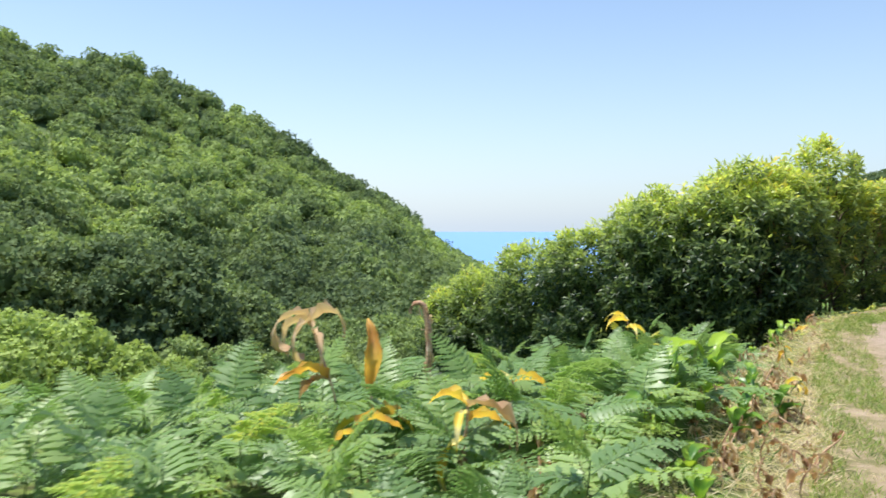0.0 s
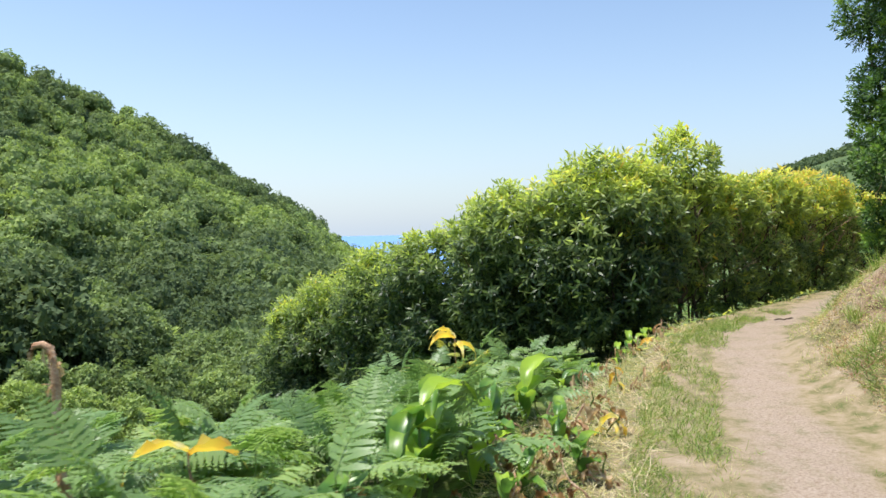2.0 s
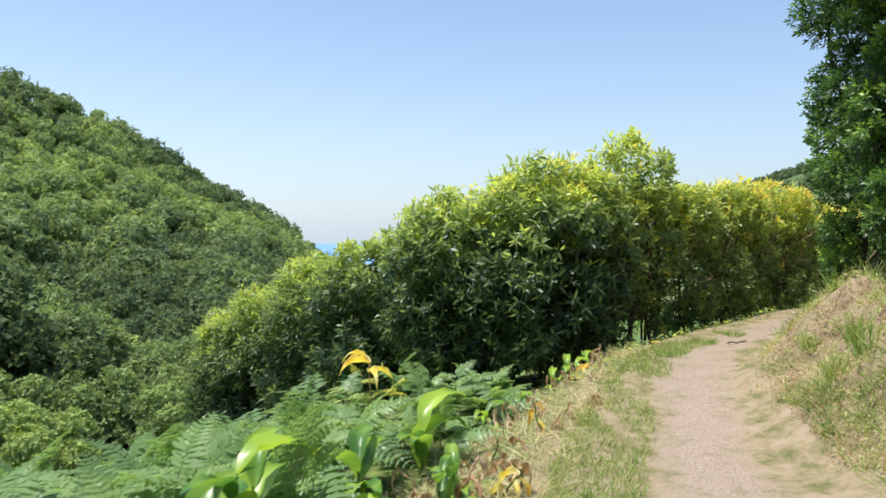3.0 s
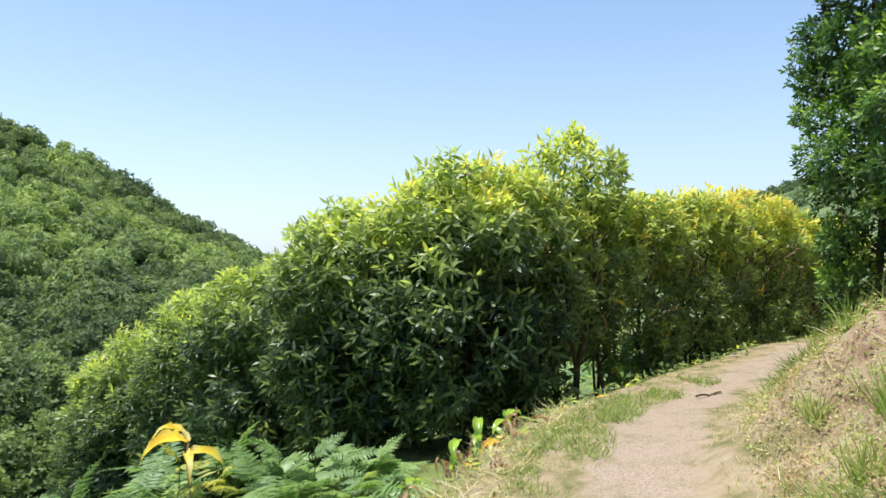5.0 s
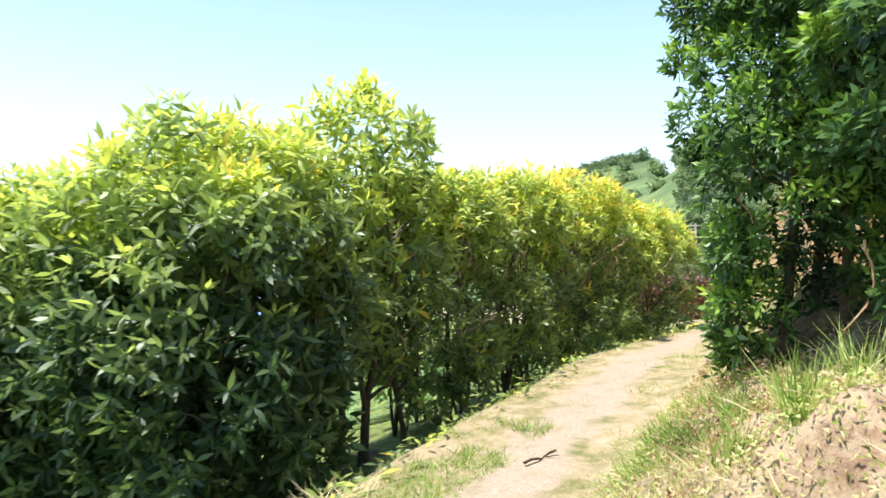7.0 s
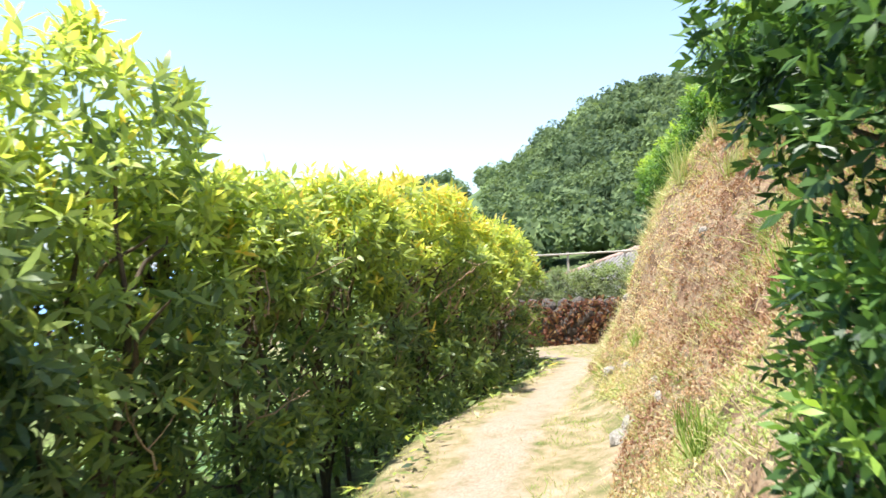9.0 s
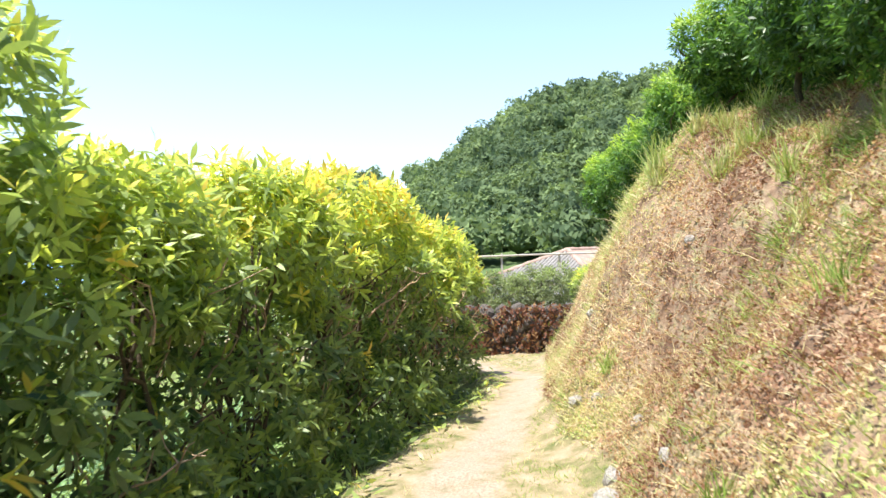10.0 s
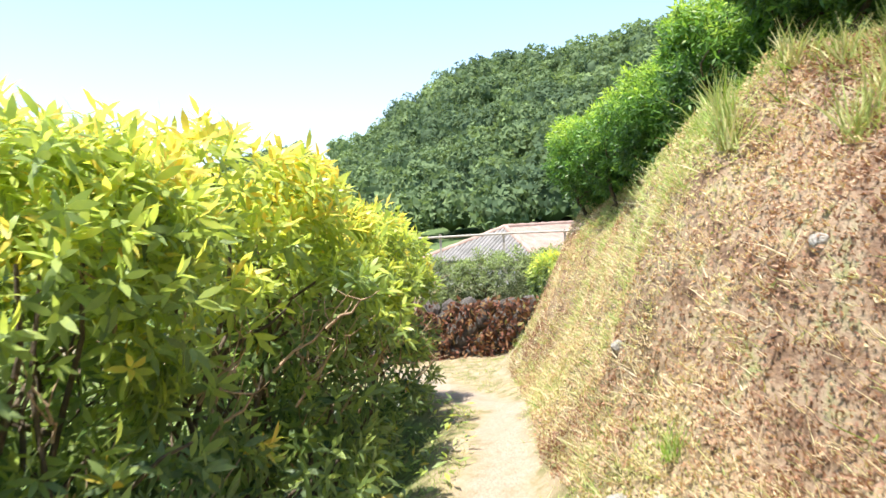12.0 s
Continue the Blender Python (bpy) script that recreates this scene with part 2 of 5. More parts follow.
RISE_E = np.arange(0, 9, 0.05)
RISE_Z = np.interp(RISE_E, (0, 0.25, 0.5, 0.75, 0.92, 1.2, 1.6, 2.0, 2.7, 9), (0.0, 0.16, 0.43, 0.8, 1.16, 1.6, 2.02, 2.2, 2.36, 3.2))
SHELF_Z = np.interp(RISE_E, (0, 0.2, 0.5, 0.75, 0.95, 2.0, 9), (0.0, 0.14, 0.47, 0.78, 0.9, 1.15, 2.5))
EDGE_RUN = np.concatenate([[0], np.cumsum(np.hypot(*np.diff(EDGE, axis=0).T))])
PATH_S = EDGE_RUN
PATH_Z = np.array([-0.3, -0.1, 0.0, 0.0, 0.0, 0.02, 0.08, 0.25, 0.28, 0.32, 0.4, 0.36, 0.22, -0.1, -0.6, -1.5])


def land(x, y):
    x, y = np.asarray(x, float), np.asarray(y, float)
    w = smooth(26, 62, np.hypot(x - 5, y - 8))
    return near_land(x, y) * (1 - w) + far_land(x, y) * w


# ---- builders ----
def raw_mesh(name, verts, faces, mat, tint=None, soft=False):
    """A mesh from arrays: faces are all triangles or all quads."""
    me = bpy.data.meshes.new(name)
    verts, faces = np.asarray(verts, np.float32), np.asarray(faces, np.int32)
    k = faces.shape[1]
    me.vertices.add(len(verts))
    me.vertices.foreach_set("co", verts.ravel())
    me.loops.add(faces.size)
    me.loops.foreach_set("vertex_index", faces.ravel())
    me.polygons.add(len(faces))
    me.polygons.foreach_set("loop_start", np.arange(0, faces.size, k, dtype=np.int32))
    if soft:
        me.polygons.foreach_set("use_smooth", np.ones(len(faces), bool))
    if tint is not None:
        at = me.attributes.new("tint", "FLOAT", "POINT")
        at.data.foreach_set("value", np.asarray(tint, np.float32))
    me.update(calc_edges=True)
    me.materials.append(mat)
    return me


def unit(v):
    return v / np.maximum(np.linalg.norm(v, axis=-1, keepdims=True), 1e-9)


def stamp(tv, tf, place, along, normal, size, tint):
    """Many copies of a small shape in one pair of arrays: its y runs along, its z follows the normal."""
    Y = unit(along)
    X = unit(np.cross(Y, normal))
    Z = np.cross(X, Y)
    size = np.asarray(size, float)
    if size.ndim == 1:
        size = np.repeat(size[:, None], 3, 1)
    v = place[:, None, :] + (tv[None, :, 0:1] * size[:, None, 0:1]) * X[:, None] + (tv[None, :, 1:2] * size[:, None, 1:2]) * Y[:, None] + (tv[None, :, 2:3] * size[:, None, 2:3]) * Z[:, None]
    f = tf[None] + (np.arange(len(place)) * len(tv))[:, None, None]
    return v.reshape(-1, 3), f.reshape(-1, tf.shape[1]), np.repeat(np.asarray(tint, float), len(tv))


def part(name, mesh_data, parent=None, label="", m=None, kind=""):
    ob = new(name, mesh_data)
    if kind:
        tagged(ob, kind=kind)
    if parent is not None:
        ob.parent = parent
    if m is not None:
        ob.matrix_basis = m
    return tagged(ob, label)


def tubes(paths, sides=6):
    """Tapered tubes along paths of (point, radius); arrays of quads."""
    vs, fs, n0 = [], [], 0
    ang = np.arange(sides) * 2 * math.pi / sides
    for pts, rad in paths:
        pts, rad = np.asarray(pts, float), np.asarray(rad, float)
        t = unit(np.gradient(pts, axis=0))
        ref = np.where(np.abs(t[:, 2:3]) > 0.9, np.array([[1.0, 0, 0]]), np.array([[0, 0, 1.0]]))
        a = unit(np.cross(t, ref))
        b = np.cross(t, a)
        ring = pts[:, None] + rad[:, None, None] * (np.cos(ang)[None, :, None] * a[:, None] + np.sin(ang)[None, :, None] * b[:, None])
        vs.append(ring.reshape(-1, 3))
        for i in range(len(pts) - 1):
            for j in range(sides):
                k = (j + 1) % sides
                fs.append((n0 + i * sides + j, n0 + i * sides + k, n0 + (i + 1) * sides + k, n0 + (i + 1) * sides + j))
        n0 += len(pts) * sides
    return np.concatenate(vs), np.array(fs)


# leaf shapes: lance-shaped with a fold (y is the length)
LEAF_V = np.array([(0, 0, 0), (0.13, 0.4, 0.03), (0, 0.45, -0.02), (-0.13, 0.4, 0.03), (0.09, 0.75, 0.0), (0, 0.78, -0.05), (-0.09, 0.75, 0.0), (0, 1, -0.1)])
LEAF_F = np.array([(0, 1, 2), (0, 2, 3), (1, 4, 5), (1, 5, 2), (2, 5, 6), (2, 6, 3), (4, 7, 5), (5, 7, 6)])
LEAF_MID_V = np.array([(0, 0, 0), (0.125, 0.32, 0.03), (-0.125, 0.32, 0.03), (0.12, 0.64, 0.0), (-0.12, 0.64, 0.0), (0, 1, -0.1)])
LEAF_MID_F = np.array([(0, 1, 2), (1, 3, 2), (2, 3, 4), (3, 5, 4)])
LEAF_LO_V = np.array([(0, 0, 0), (0.14, 0.5, 0.02), (-0.14, 0.5, 0.02), (0, 1, -0.06)])
LEAF_LO_F = np.array([(0, 1, 2), (1, 3, 2)])
rng = np.random.default_rng(7)


def rosettes(place, out, count, length, tint, spread=0.9):
    """Leaves in whorls round shoot tips: arrays of place, direction, normal, size, tint."""
    n = len(place)
    out = unit(out)
    ref = unit(np.cross(out, rng.normal(size=(n, 3))))
    ref2 = np.cross(out, ref)
    k = np.arange(count)
    az = k[None] * 2.4 + rng.uniform(0, 6.28, (n, 1)) + rng.normal(0, 0.25, (n, count))
    lift = np.linspace(0.45, 1.75, count)[None] * spread + rng.normal(0, 0.15, (n, count))
    radial = np.cos(az)[..., None] * ref[:, None] + np.sin(az)[..., None] * ref2[:, None]
    d = np.cos(lift)[..., None] * out[:, None] + np.sin(lift)[..., None] * radial
    d[..., 2] -= 0.2
    d = unit(d)
    base = place[:, None] - out[:, None] * (np.linspace(0, 0.55, count)[None, :, None] * length)
    nrm = unit(out[:, None] + 0.4 * rng.normal(size=d.shape) - 0.3 * radial)
    size = length * rng.uniform(0.7, 1.15, (n, count))
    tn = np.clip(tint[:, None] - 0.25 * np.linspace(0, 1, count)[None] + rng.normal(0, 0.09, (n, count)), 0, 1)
    return base.reshape(-1, 3), d.reshape(-1, 3), nrm.reshape(-1, 3), size.ravel(), tn.ravel()


# ---- ground, sea ----
def graded(lo, hi, step, far, grow=1.16):
    v = list(np.arange(lo, hi + step / 2, step))
    s, a, b = step, v[0], v[-1]
    while b < far or a > -far:
        s *= grow
        if b < far:
            b += s
            v.append(b)
        if a > -far:
            a -= s
            v.insert(0, a)
    return np.array(v)


gx, gy = graded(-3.0, 13.0, 0.085, 4500.0), graded(1.0, 16.0, 0.085, 4500.0)
GX, GY = np.meshgrid(gx, gy, indexing="ij")
GZ = np.maximum(land(GX, GY), -60.0)
ny = len(gy)
idx = np.arange(len(gx) * ny).reshape(len(gx), ny)
quads = np.stack([idx[:-1, :-1], idx[1:, :-1], idx[1:, 1:], idx[:-1, 1:]], -1).reshape(-1, 4)
D_EDGE, S_EDGE = beside(GX, GY, EDGE)
D_FOOT, _ = beside(GX, GY, FOOT)
near_w = 1 - smooth(24, 50, np.hypot(GX - 5, GY - 8))
TRACK_S, TRACK_OFF, TRACK_W = (20, 21.5, 25.2, 29.3, 33.2, 36), (1.1, 1.08, 0.84, 0.6, 0.34, 0.4), (0.36, 0.36, 0.34, 0.28, 0.22, 0.24)
bare = np.exp(-((D_EDGE + np.interp(S_EDGE, TRACK_S, TRACK_OFF) + 0.1 * wobble(GX, GY, 0.8, 1.5)) / np.interp(S_EDGE, TRACK_S, TRACK_W)) ** 4) * near_w
bank = smooth(0.15, 0.7, -D_FOOT) * near_w
shade_soil = smooth(0.0, 0.35, D_EDGE) * near_w


def ground_material():
    """Worn earth, mown dry grass, weedy bank, leaf mould and far turf, by the ground's own zones."""
    m, n, l, p = material("ground")
    at = n.new("ShaderNodeVertexColor")
    at.layer_name = "zone"
    sep = n.new("ShaderNodeSeparateColor")
    l.new(at.outputs[0], sep.inputs[0])
    big, mid, fine = noise_tex(n, l, 0.9, 4.0), noise_tex(n, l, 5.0, 6.0, rough=0.7), noise_tex(n, l, 60.0, 5.0, rough=0.7)
    far = ramp(n, [(0.3, (0.055, 0.085, 0.035)), (0.5, (0.1, 0.145, 0.055)), (0.7, (0.17, 0.21, 0.085))])
    farn = noise_tex(n, l, 0.05, 8.0)
    l.new(farn.outputs["Fac"], far.inputs[0])
    turf = ramp(n, [(0.32, (0.1, 0.12, 0.04)), (0.42, (0.2, 0.175, 0.085)), (0.53, (0.3, 0.235, 0.145)), (0.7, (0.39, 0.305, 0.22))])
    l.new(mid.outputs["Fac"], turf.inputs[0])
    earth = ramp(n, [(0.3, (0.21, 0.15, 0.1)), (0.5, (0.335, 0.258, 0.197)), (0.7, (0.44, 0.36, 0.292))])
    l.new(fine.outputs["Fac"], earth.inputs[0])
    weeds = ramp(n, [(0.34, (0.1, 0.06, 0.04)), (0.45, (0.24, 0.155, 0.1)), (0.56, (0.36, 0.27, 0.18)), (0.68, (0.25, 0.26, 0.11))])
    l.new(mid.outputs["Fac"], weeds.inputs[0])
    mould = ramp(n, [(0.35, (0.05, 0.045, 0.025)), (0.5, (0.12, 0.15, 0.045)), (0.7, (0.2, 0.27, 0.07))])
    l.new(mid.outputs["Fac"], mould.inputs[0])

    def over(under, upper, fac):
        x = n.new("ShaderNodeMix")
        x.data_type = "RGBA"
        l.new(fac, x.inputs[0])
        l.new(under, x.inputs[6])
        l.new(upper, x.inputs[7])
        return x.outputs[2]
    inv = n.new("ShaderNodeMath")
    inv.operation, inv.inputs[0].default_value = "SUBTRACT", 1.0
    l.new(at.outputs["Alpha"], inv.inputs[1])
    c = over(turf.outputs[0], weeds.outputs[0], sep.outputs[1])
    c = over(c, mould.outputs[0], sep.outputs[2])
    edge = n.new("ShaderNodeMath")
    edge.operation, edge.use_clamp = "MULTIPLY_ADD", True
    edge.inputs[1].default_value = 1.35
    low = n.new("ShaderNodeMath")
    low.operation, low.inputs[1].default_value, low.inputs[2].default_value = "MULTIPLY_ADD", 2.2, -1.5
    l.new(mid.outputs["Fac"], low.inputs[0])
    l.new(sep.outputs[0], edge.inputs[0])
    l.new(low.outputs[0], edge.inputs[2])
    c = over(c, earth.outputs[0], edge.outputs[0])
    c = over(c, far.outputs[0], inv.outputs[0])
    l.new(c, p.inputs["Base Color"])
    b = n.new("ShaderNodeBump")
    b.inputs["Strength"].default_value, b.inputs["Distance"].default_value = 0.7, 0.015
    l.new(fine.outputs["Fac"], b.inputs["Height"])
    l.new(b.outputs[0], p.inputs["Normal"])
    p.inputs["Roughness"].default_value, p.inputs["Specular IOR Level"].default_value = 0.95, 0.15
    return m


gm = raw_mesh("ground", np.stack([GX, GY, GZ], -1).reshape(-1, 3), quads, ground_material(), soft=True)
zone = gm.color_attributes.new("zone", "FLOAT_COLOR", "POINT")
zone.data.foreach_set("color", np.stack([bare, bank, shade_soil, near_w], -1).astype(np.float32).ravel())
ground = tagged(new("ground", gm), "trodden earth path between dry mown grass and a weedy bank", "ground", kind="structure")

wm, wnodes, wlinks, wp = material("sea_water")
wp.inputs["Base Color"].default_value = (0.16, 0.31, 0.63, 1)
wp.inputs["Roughness"].default_value, wp.inputs["Specular IOR Level"].default_value = 0.5, 0.15
sea = tagged(new("water", raw_mesh("water", [(-4900, 150, -20), (4900, 150, -20), (4900, 4900, -20), (-4900, 4900, -20)], [(0, 1, 2, 3)], wm)), "hazy blue sea reaching the horizon", "sea", kind="structure")

# ---- woods on the far slopes ----
def sphere_points(n):
    i = np.arange(n) + 0.5
    ph = np.arccos(1 - 2 * i / n)
    th = math.pi * (1 + 5 ** 0.5) * i
    return np.stack([np.cos(th) * np.sin(ph), np.sin(th) * np.sin(ph), np.cos(ph)], -1)


cl = np.random.default_rng(3)
CLUMP_V = np.concatenate([np.array(c) + np.array([(0.27 * math.cos(a), 0.27 * math.sin(a), t * math.cos(a * 2)) for a in (t * 9, t * 9 + 2.1, t * 9 + 4.2)]) for c, t in (((-0.26, -0.2, 0.0), 0.1), ((0.28, -0.16, -0.06), 0.16), ((0.02, 0.3, 0.05), -0.12), ((0.03, 0.0, 0.14), 0.2))])
CLUMP_F = np.arange(12).reshape(4, 3)


core = bmesh.new()
bmesh.ops.create_icosphere(core, subdivisions=1, radius=1.0)
CORE_V = np.array([v.co[:] for v in core.verts])
CORE_F = np.array([[v.index for v in f.verts] for f in core.faces])
core.free()


def woods(name, label, spots, radius, tints, clumps, sunk=0.0, fine=1.0):
    """Crowns of leaf clumps on lumpy, domed shapes."""
    n = len(spots)
    z = land(spots[:, 0], spots[:, 1])
    ok = z > -19
    spots, radius, tints, z = spots[ok], radius[ok], tints[ok], z[ok]
    n = len(spots)
    pts = sphere_points(clumps)
    pts = pts[pts[:, 2] > -0.45]
    k = len(pts)
    jit = unit(pts[None] + rng.normal(0, 0.14, (n, k, 3)))
    lobes = unit(rng.normal(size=(n, 6, 3)) * (1, 1, 0.7) + (0, 0, 0.45))
    near_lobe = np.max(np.einsum("nki,nli->nkl", jit, lobes), -1)
    lump = (0.66 + 0.42 * np.exp(-(1 - near_lobe) * 6.5)) * rng.uniform(0.9, 1.06, (n, k))
    squash = np.stack([np.ones(n), np.ones(n), rng.uniform(0.75, 1.15, n)], -1)
    c = np.stack([spots[:, 0], spots[:, 1], z + radius * 0.75 - sunk], -1)
    p = c[:, None] + jit * lump[..., None] * (radius[:, None] * squash)[:, None]
    nrm = unit(jit + rng.normal(0, 0.5, (n, k, 3)))
    al = np.cross(nrm, rng.normal(size=(n, k, 3)))
    size = (radius[:, None] * rng.uniform(0.34, 0.66, (n, k)) * fine)
    tn = np.clip(tints[:, None] + rng.normal(0, 0.1, (n, k)), 0, 1)
    v, f, t = stamp(CLUMP_V, CLUMP_F, p.reshape(-1, 3), al.reshape(-1, 3), nrm.reshape(-1, 3), size.ravel(), tn.ravel())
    cv, cf, ct = stamp(CORE_V, CORE_F, c, np.tile((0, 1.0, 0), (n, 1)), np.tile((0, 0, 1.0), (n, 1)), radius * 0.62, np.clip(tints - 0.05, 0, 1))
    v, f, t = np.concatenate([v, cv]), np.concatenate([f, cf + len(v)]), np.concatenate([t, ct])
    return tagged(new(name, raw_mesh(name, v, f, FOREST, t)), label, "woods", kind="stuff")


def polar_spots(b0, b1, r0, r1, n, spacing):
    b = np.radians(rng.uniform(b0, b1, n * 4))
    r = np.sqrt(rng.uniform(r0 ** 2, r1 ** 2, n * 4))
    p = np.stack([P0[0] - r * np.sin(b), P0[1] + r * np.cos(b)], -1)
    cell, keep = set(), []
    for i, q in enumerate(p):
        key = (int(q[0] // spacing), int(q[1] // spacing))
        if key not in cell:
            cell.add(key)
            keep.append(i)
    return p[keep[:n]]


for b0, b1, r0, r1, n, gap, clumps, big, tone, seed, label in [
        (-4, 38, 72, 135, 620, 4.0, 125, (1.6, 3.5), 0.42, 4.0, "dense mixed green wood on the lower hillside"), (-4, 36, 135, 300, 1500, 4.4, 64, (1.8, 4.2), 0.5, 4.0, "dense mixed green wood on the steep hillside"),
        (-82, -43.5, 62, 120, 520, 3.5, 130, (1.5, 3.1), 0.26, 6.0, "dark green wood on the hill above the house"), (-82, -43.5, 120, 200, 700, 4.0, 64, (1.8, 3.6), 0.28, 6.0, "dark green wood along the hill's ridge"),
        (-3, 44, 27, 76, 260, 3.7, 300, (1.9, 3.3), 0.42, 8.0, "rounded green trees on the valley slope")]:
    sp = polar_spots(b0, b1, r0, r1, n, gap)
    b = np.degrees(np.arctan2(-(sp[:, 0] - P0[0]), sp[:, 1] - P0[1]))
    share = (np.hypot(*(sp - P0).T) - 90) / (np.interp(b, RIDGES[:, 0], RIDGES[:, 1]) - 90)
    tone = tone + (0.3 * np.exp(-((share - 0.72) / 0.16) ** 2) - 0.12) * smooth(24, 16, b) * (b > -5)
    woods("woods", label, sp, rng.uniform(*big, len(sp)), np.clip(tone + 0.22 * wobble(sp[:, 0], sp[:, 1], 24, seed) + rng.normal(0, 0.13, len(sp)), 0, 1), int(clumps * 1.4) if r0 > 50 else 330, fine=0.8 if r0 > 50 else 0.5)

# ---- hedge along the path ----
def twisty(foot, tip, r0, r1, k=0.0, n=7, bend=0.05):
    u = np.linspace(0, 1, n)[:, None]
    pts = np.asarray(foot, float) + (np.asarray(tip, float) - np.asarray(foot, float)) * u + bend * np.sin(u * 6.5 + k + np.array((0, 2.1, 0.7))) * np.sin(u * math.pi * 0.9 + 0.1)
    return pts, np.linspace(r0, r1, n)


def sprig_mesh(name, mat, length, leaf, count, tint, seed):
    """One leafy shoot: a thin stalk with leaves spiralling up it."""
    g = np.random.default_rng(seed)
    pts, rad = twisty((0, 0, 0), (g.normal(0, 0.03), g.normal(0, 0.03), length), 0.005, 0.002, seed, 5, 0.015)
    sv, sf = tubes([(pts, rad)], 4)
    sf = np.concatenate([sf[:, (0, 1, 2)], sf[:, (0, 2, 3)]])
    u = np.linspace(0.25, 1.0, count)
    place = np.stack([np.interp(u, np.linspace(0, 1, 5), pts[:, k]) for k in range(3)], -1)
    az = np.arange(count) * 2.4 + g.normal(0, 0.2, count)
    lift = np.interp(u, (0.25, 1), (1.75, 0.7)) + g.normal(0, 0.15, count)
    d = np.stack([np.cos(az) * np.sin(lift), np.sin(az) * np.sin(lift), np.cos(lift)], -1)
    nrm = np.stack([-np.cos(az) * np.cos(lift), -np.sin(az) * np.cos(lift), np.sin(lift)], -1)
    v, f, t = stamp(LEAF_V, LEAF_F, place, d, nrm, leaf * g.uniform(0.75, 1.1, count), np.clip(tint + g.normal(0, 0.07, count), 0, 1))
    return raw_mesh(name, np.concatenate([v, sv]), np.concatenate([f, sf + len(v)]), mat, np.concatenate([t, np.full(len(sv), 0.25)]))


SPRIGS = [[sprig_mesh("leafy_shoot", HEDGE, 0.17 + 0.05 * k, 0.14, 15, tint, 40 + k) for k in range(3)] for tint in (0.58, 0.72, 0.9)]

# x, y, top height, half width, tint of young and sunlit growth on top, bare share at the foot
HEDGE_ROW = [(0.2, 17.0, 0.1, 0.9, 0.74, 0), (0.95, 16.7, 0.6, 1.15, 0.76, 0), (2.0, 15.4, 1.18, 1.2, 0.77, 0), (3.0, 14.0, 1.55, 1.2, 0.77, 0), (3.9, 12.7, 2.15, 1.15, 0.78, 0), (4.9, 11.8, 2.48, 1.1, 0.8, 0),
             (5.6, 12.1, 2.42, 0.8, 0.78, 0.1), (6.3, 12.3, 2.95, 0.76, 0.8, 0.2), (7.1, 12.85, 2.32, 0.7, 0.78, 0.06), (8.17, 13.35, 2.37, 0.74, 0.86, 0.06), (9.27, 13.86, 2.42, 0.89, 1.00, 0.06), (10.27, 14.51, 2.2, 0.84, 0.92, 0.06), (11.27, 15.16, 2.12, 0.84, 0.9, 0.06), (12.27, 15.76, 2.02, 0.79, 0.88, 0.06)]


def boughs(centres, outward, radius, per, share=0.35):
    """Shoot tips on the outer, upper side of rounded boughs: place, direction, how far up each faces, its bough."""
    k = len(centres)
    u = unit(rng.normal(size=(k, per, 3)) + 0.75 * outward[:, None] + (0, 0, 0.45))
    r = radius[:, None] * (1 - share * rng.uniform(0, 1, (k, per)) ** 1.5)
    p = centres[:, None] + u * r[..., None]
    out = unit(u + 0.35 * outward[:, None] + (0, 0, 0.35) + rng.normal(0, 0.22, (k, per, 3)))
    return p.reshape(-1, 3), out.reshape(-1, 3), u[..., 2].ravel(), np.repeat(np.arange(k), per)


def forked_twigs(count, half, z0, z1, seed):
    """Pale forked twigs near the outside of a trimmed shrub."""
    g = np.random.default_rng(seed)
    paths = []
    for _ in range(count):
        a = g.uniform(0, 6.28)
        o = np.array((math.cos(a) * half * g.uniform(0.6, 0.95), math.sin(a) * half * g.uniform(0.6, 0.95), g.uniform(z0, z1)))
        tip = o + np.array((math.cos(a) * 0.1 + g.normal(0, 0.12), math.sin(a) * 0.1 + g.normal(0, 0.12), g.uniform(0.12, 0.3)))
        paths.append(twisty(o, tip, 0.008, 0.004, a, 4, 0.02))
        for q in range(3):
            w = tip + np.array((g.normal(0, 0.1), g.normal(0, 0.1), g.uniform(0.02, 0.16)))
            paths.append(twisty(tip if q else 0.5 * (o + tip), w, 0.004, 0.002, q, 3, 0.01))
    return tubes(paths, 4)


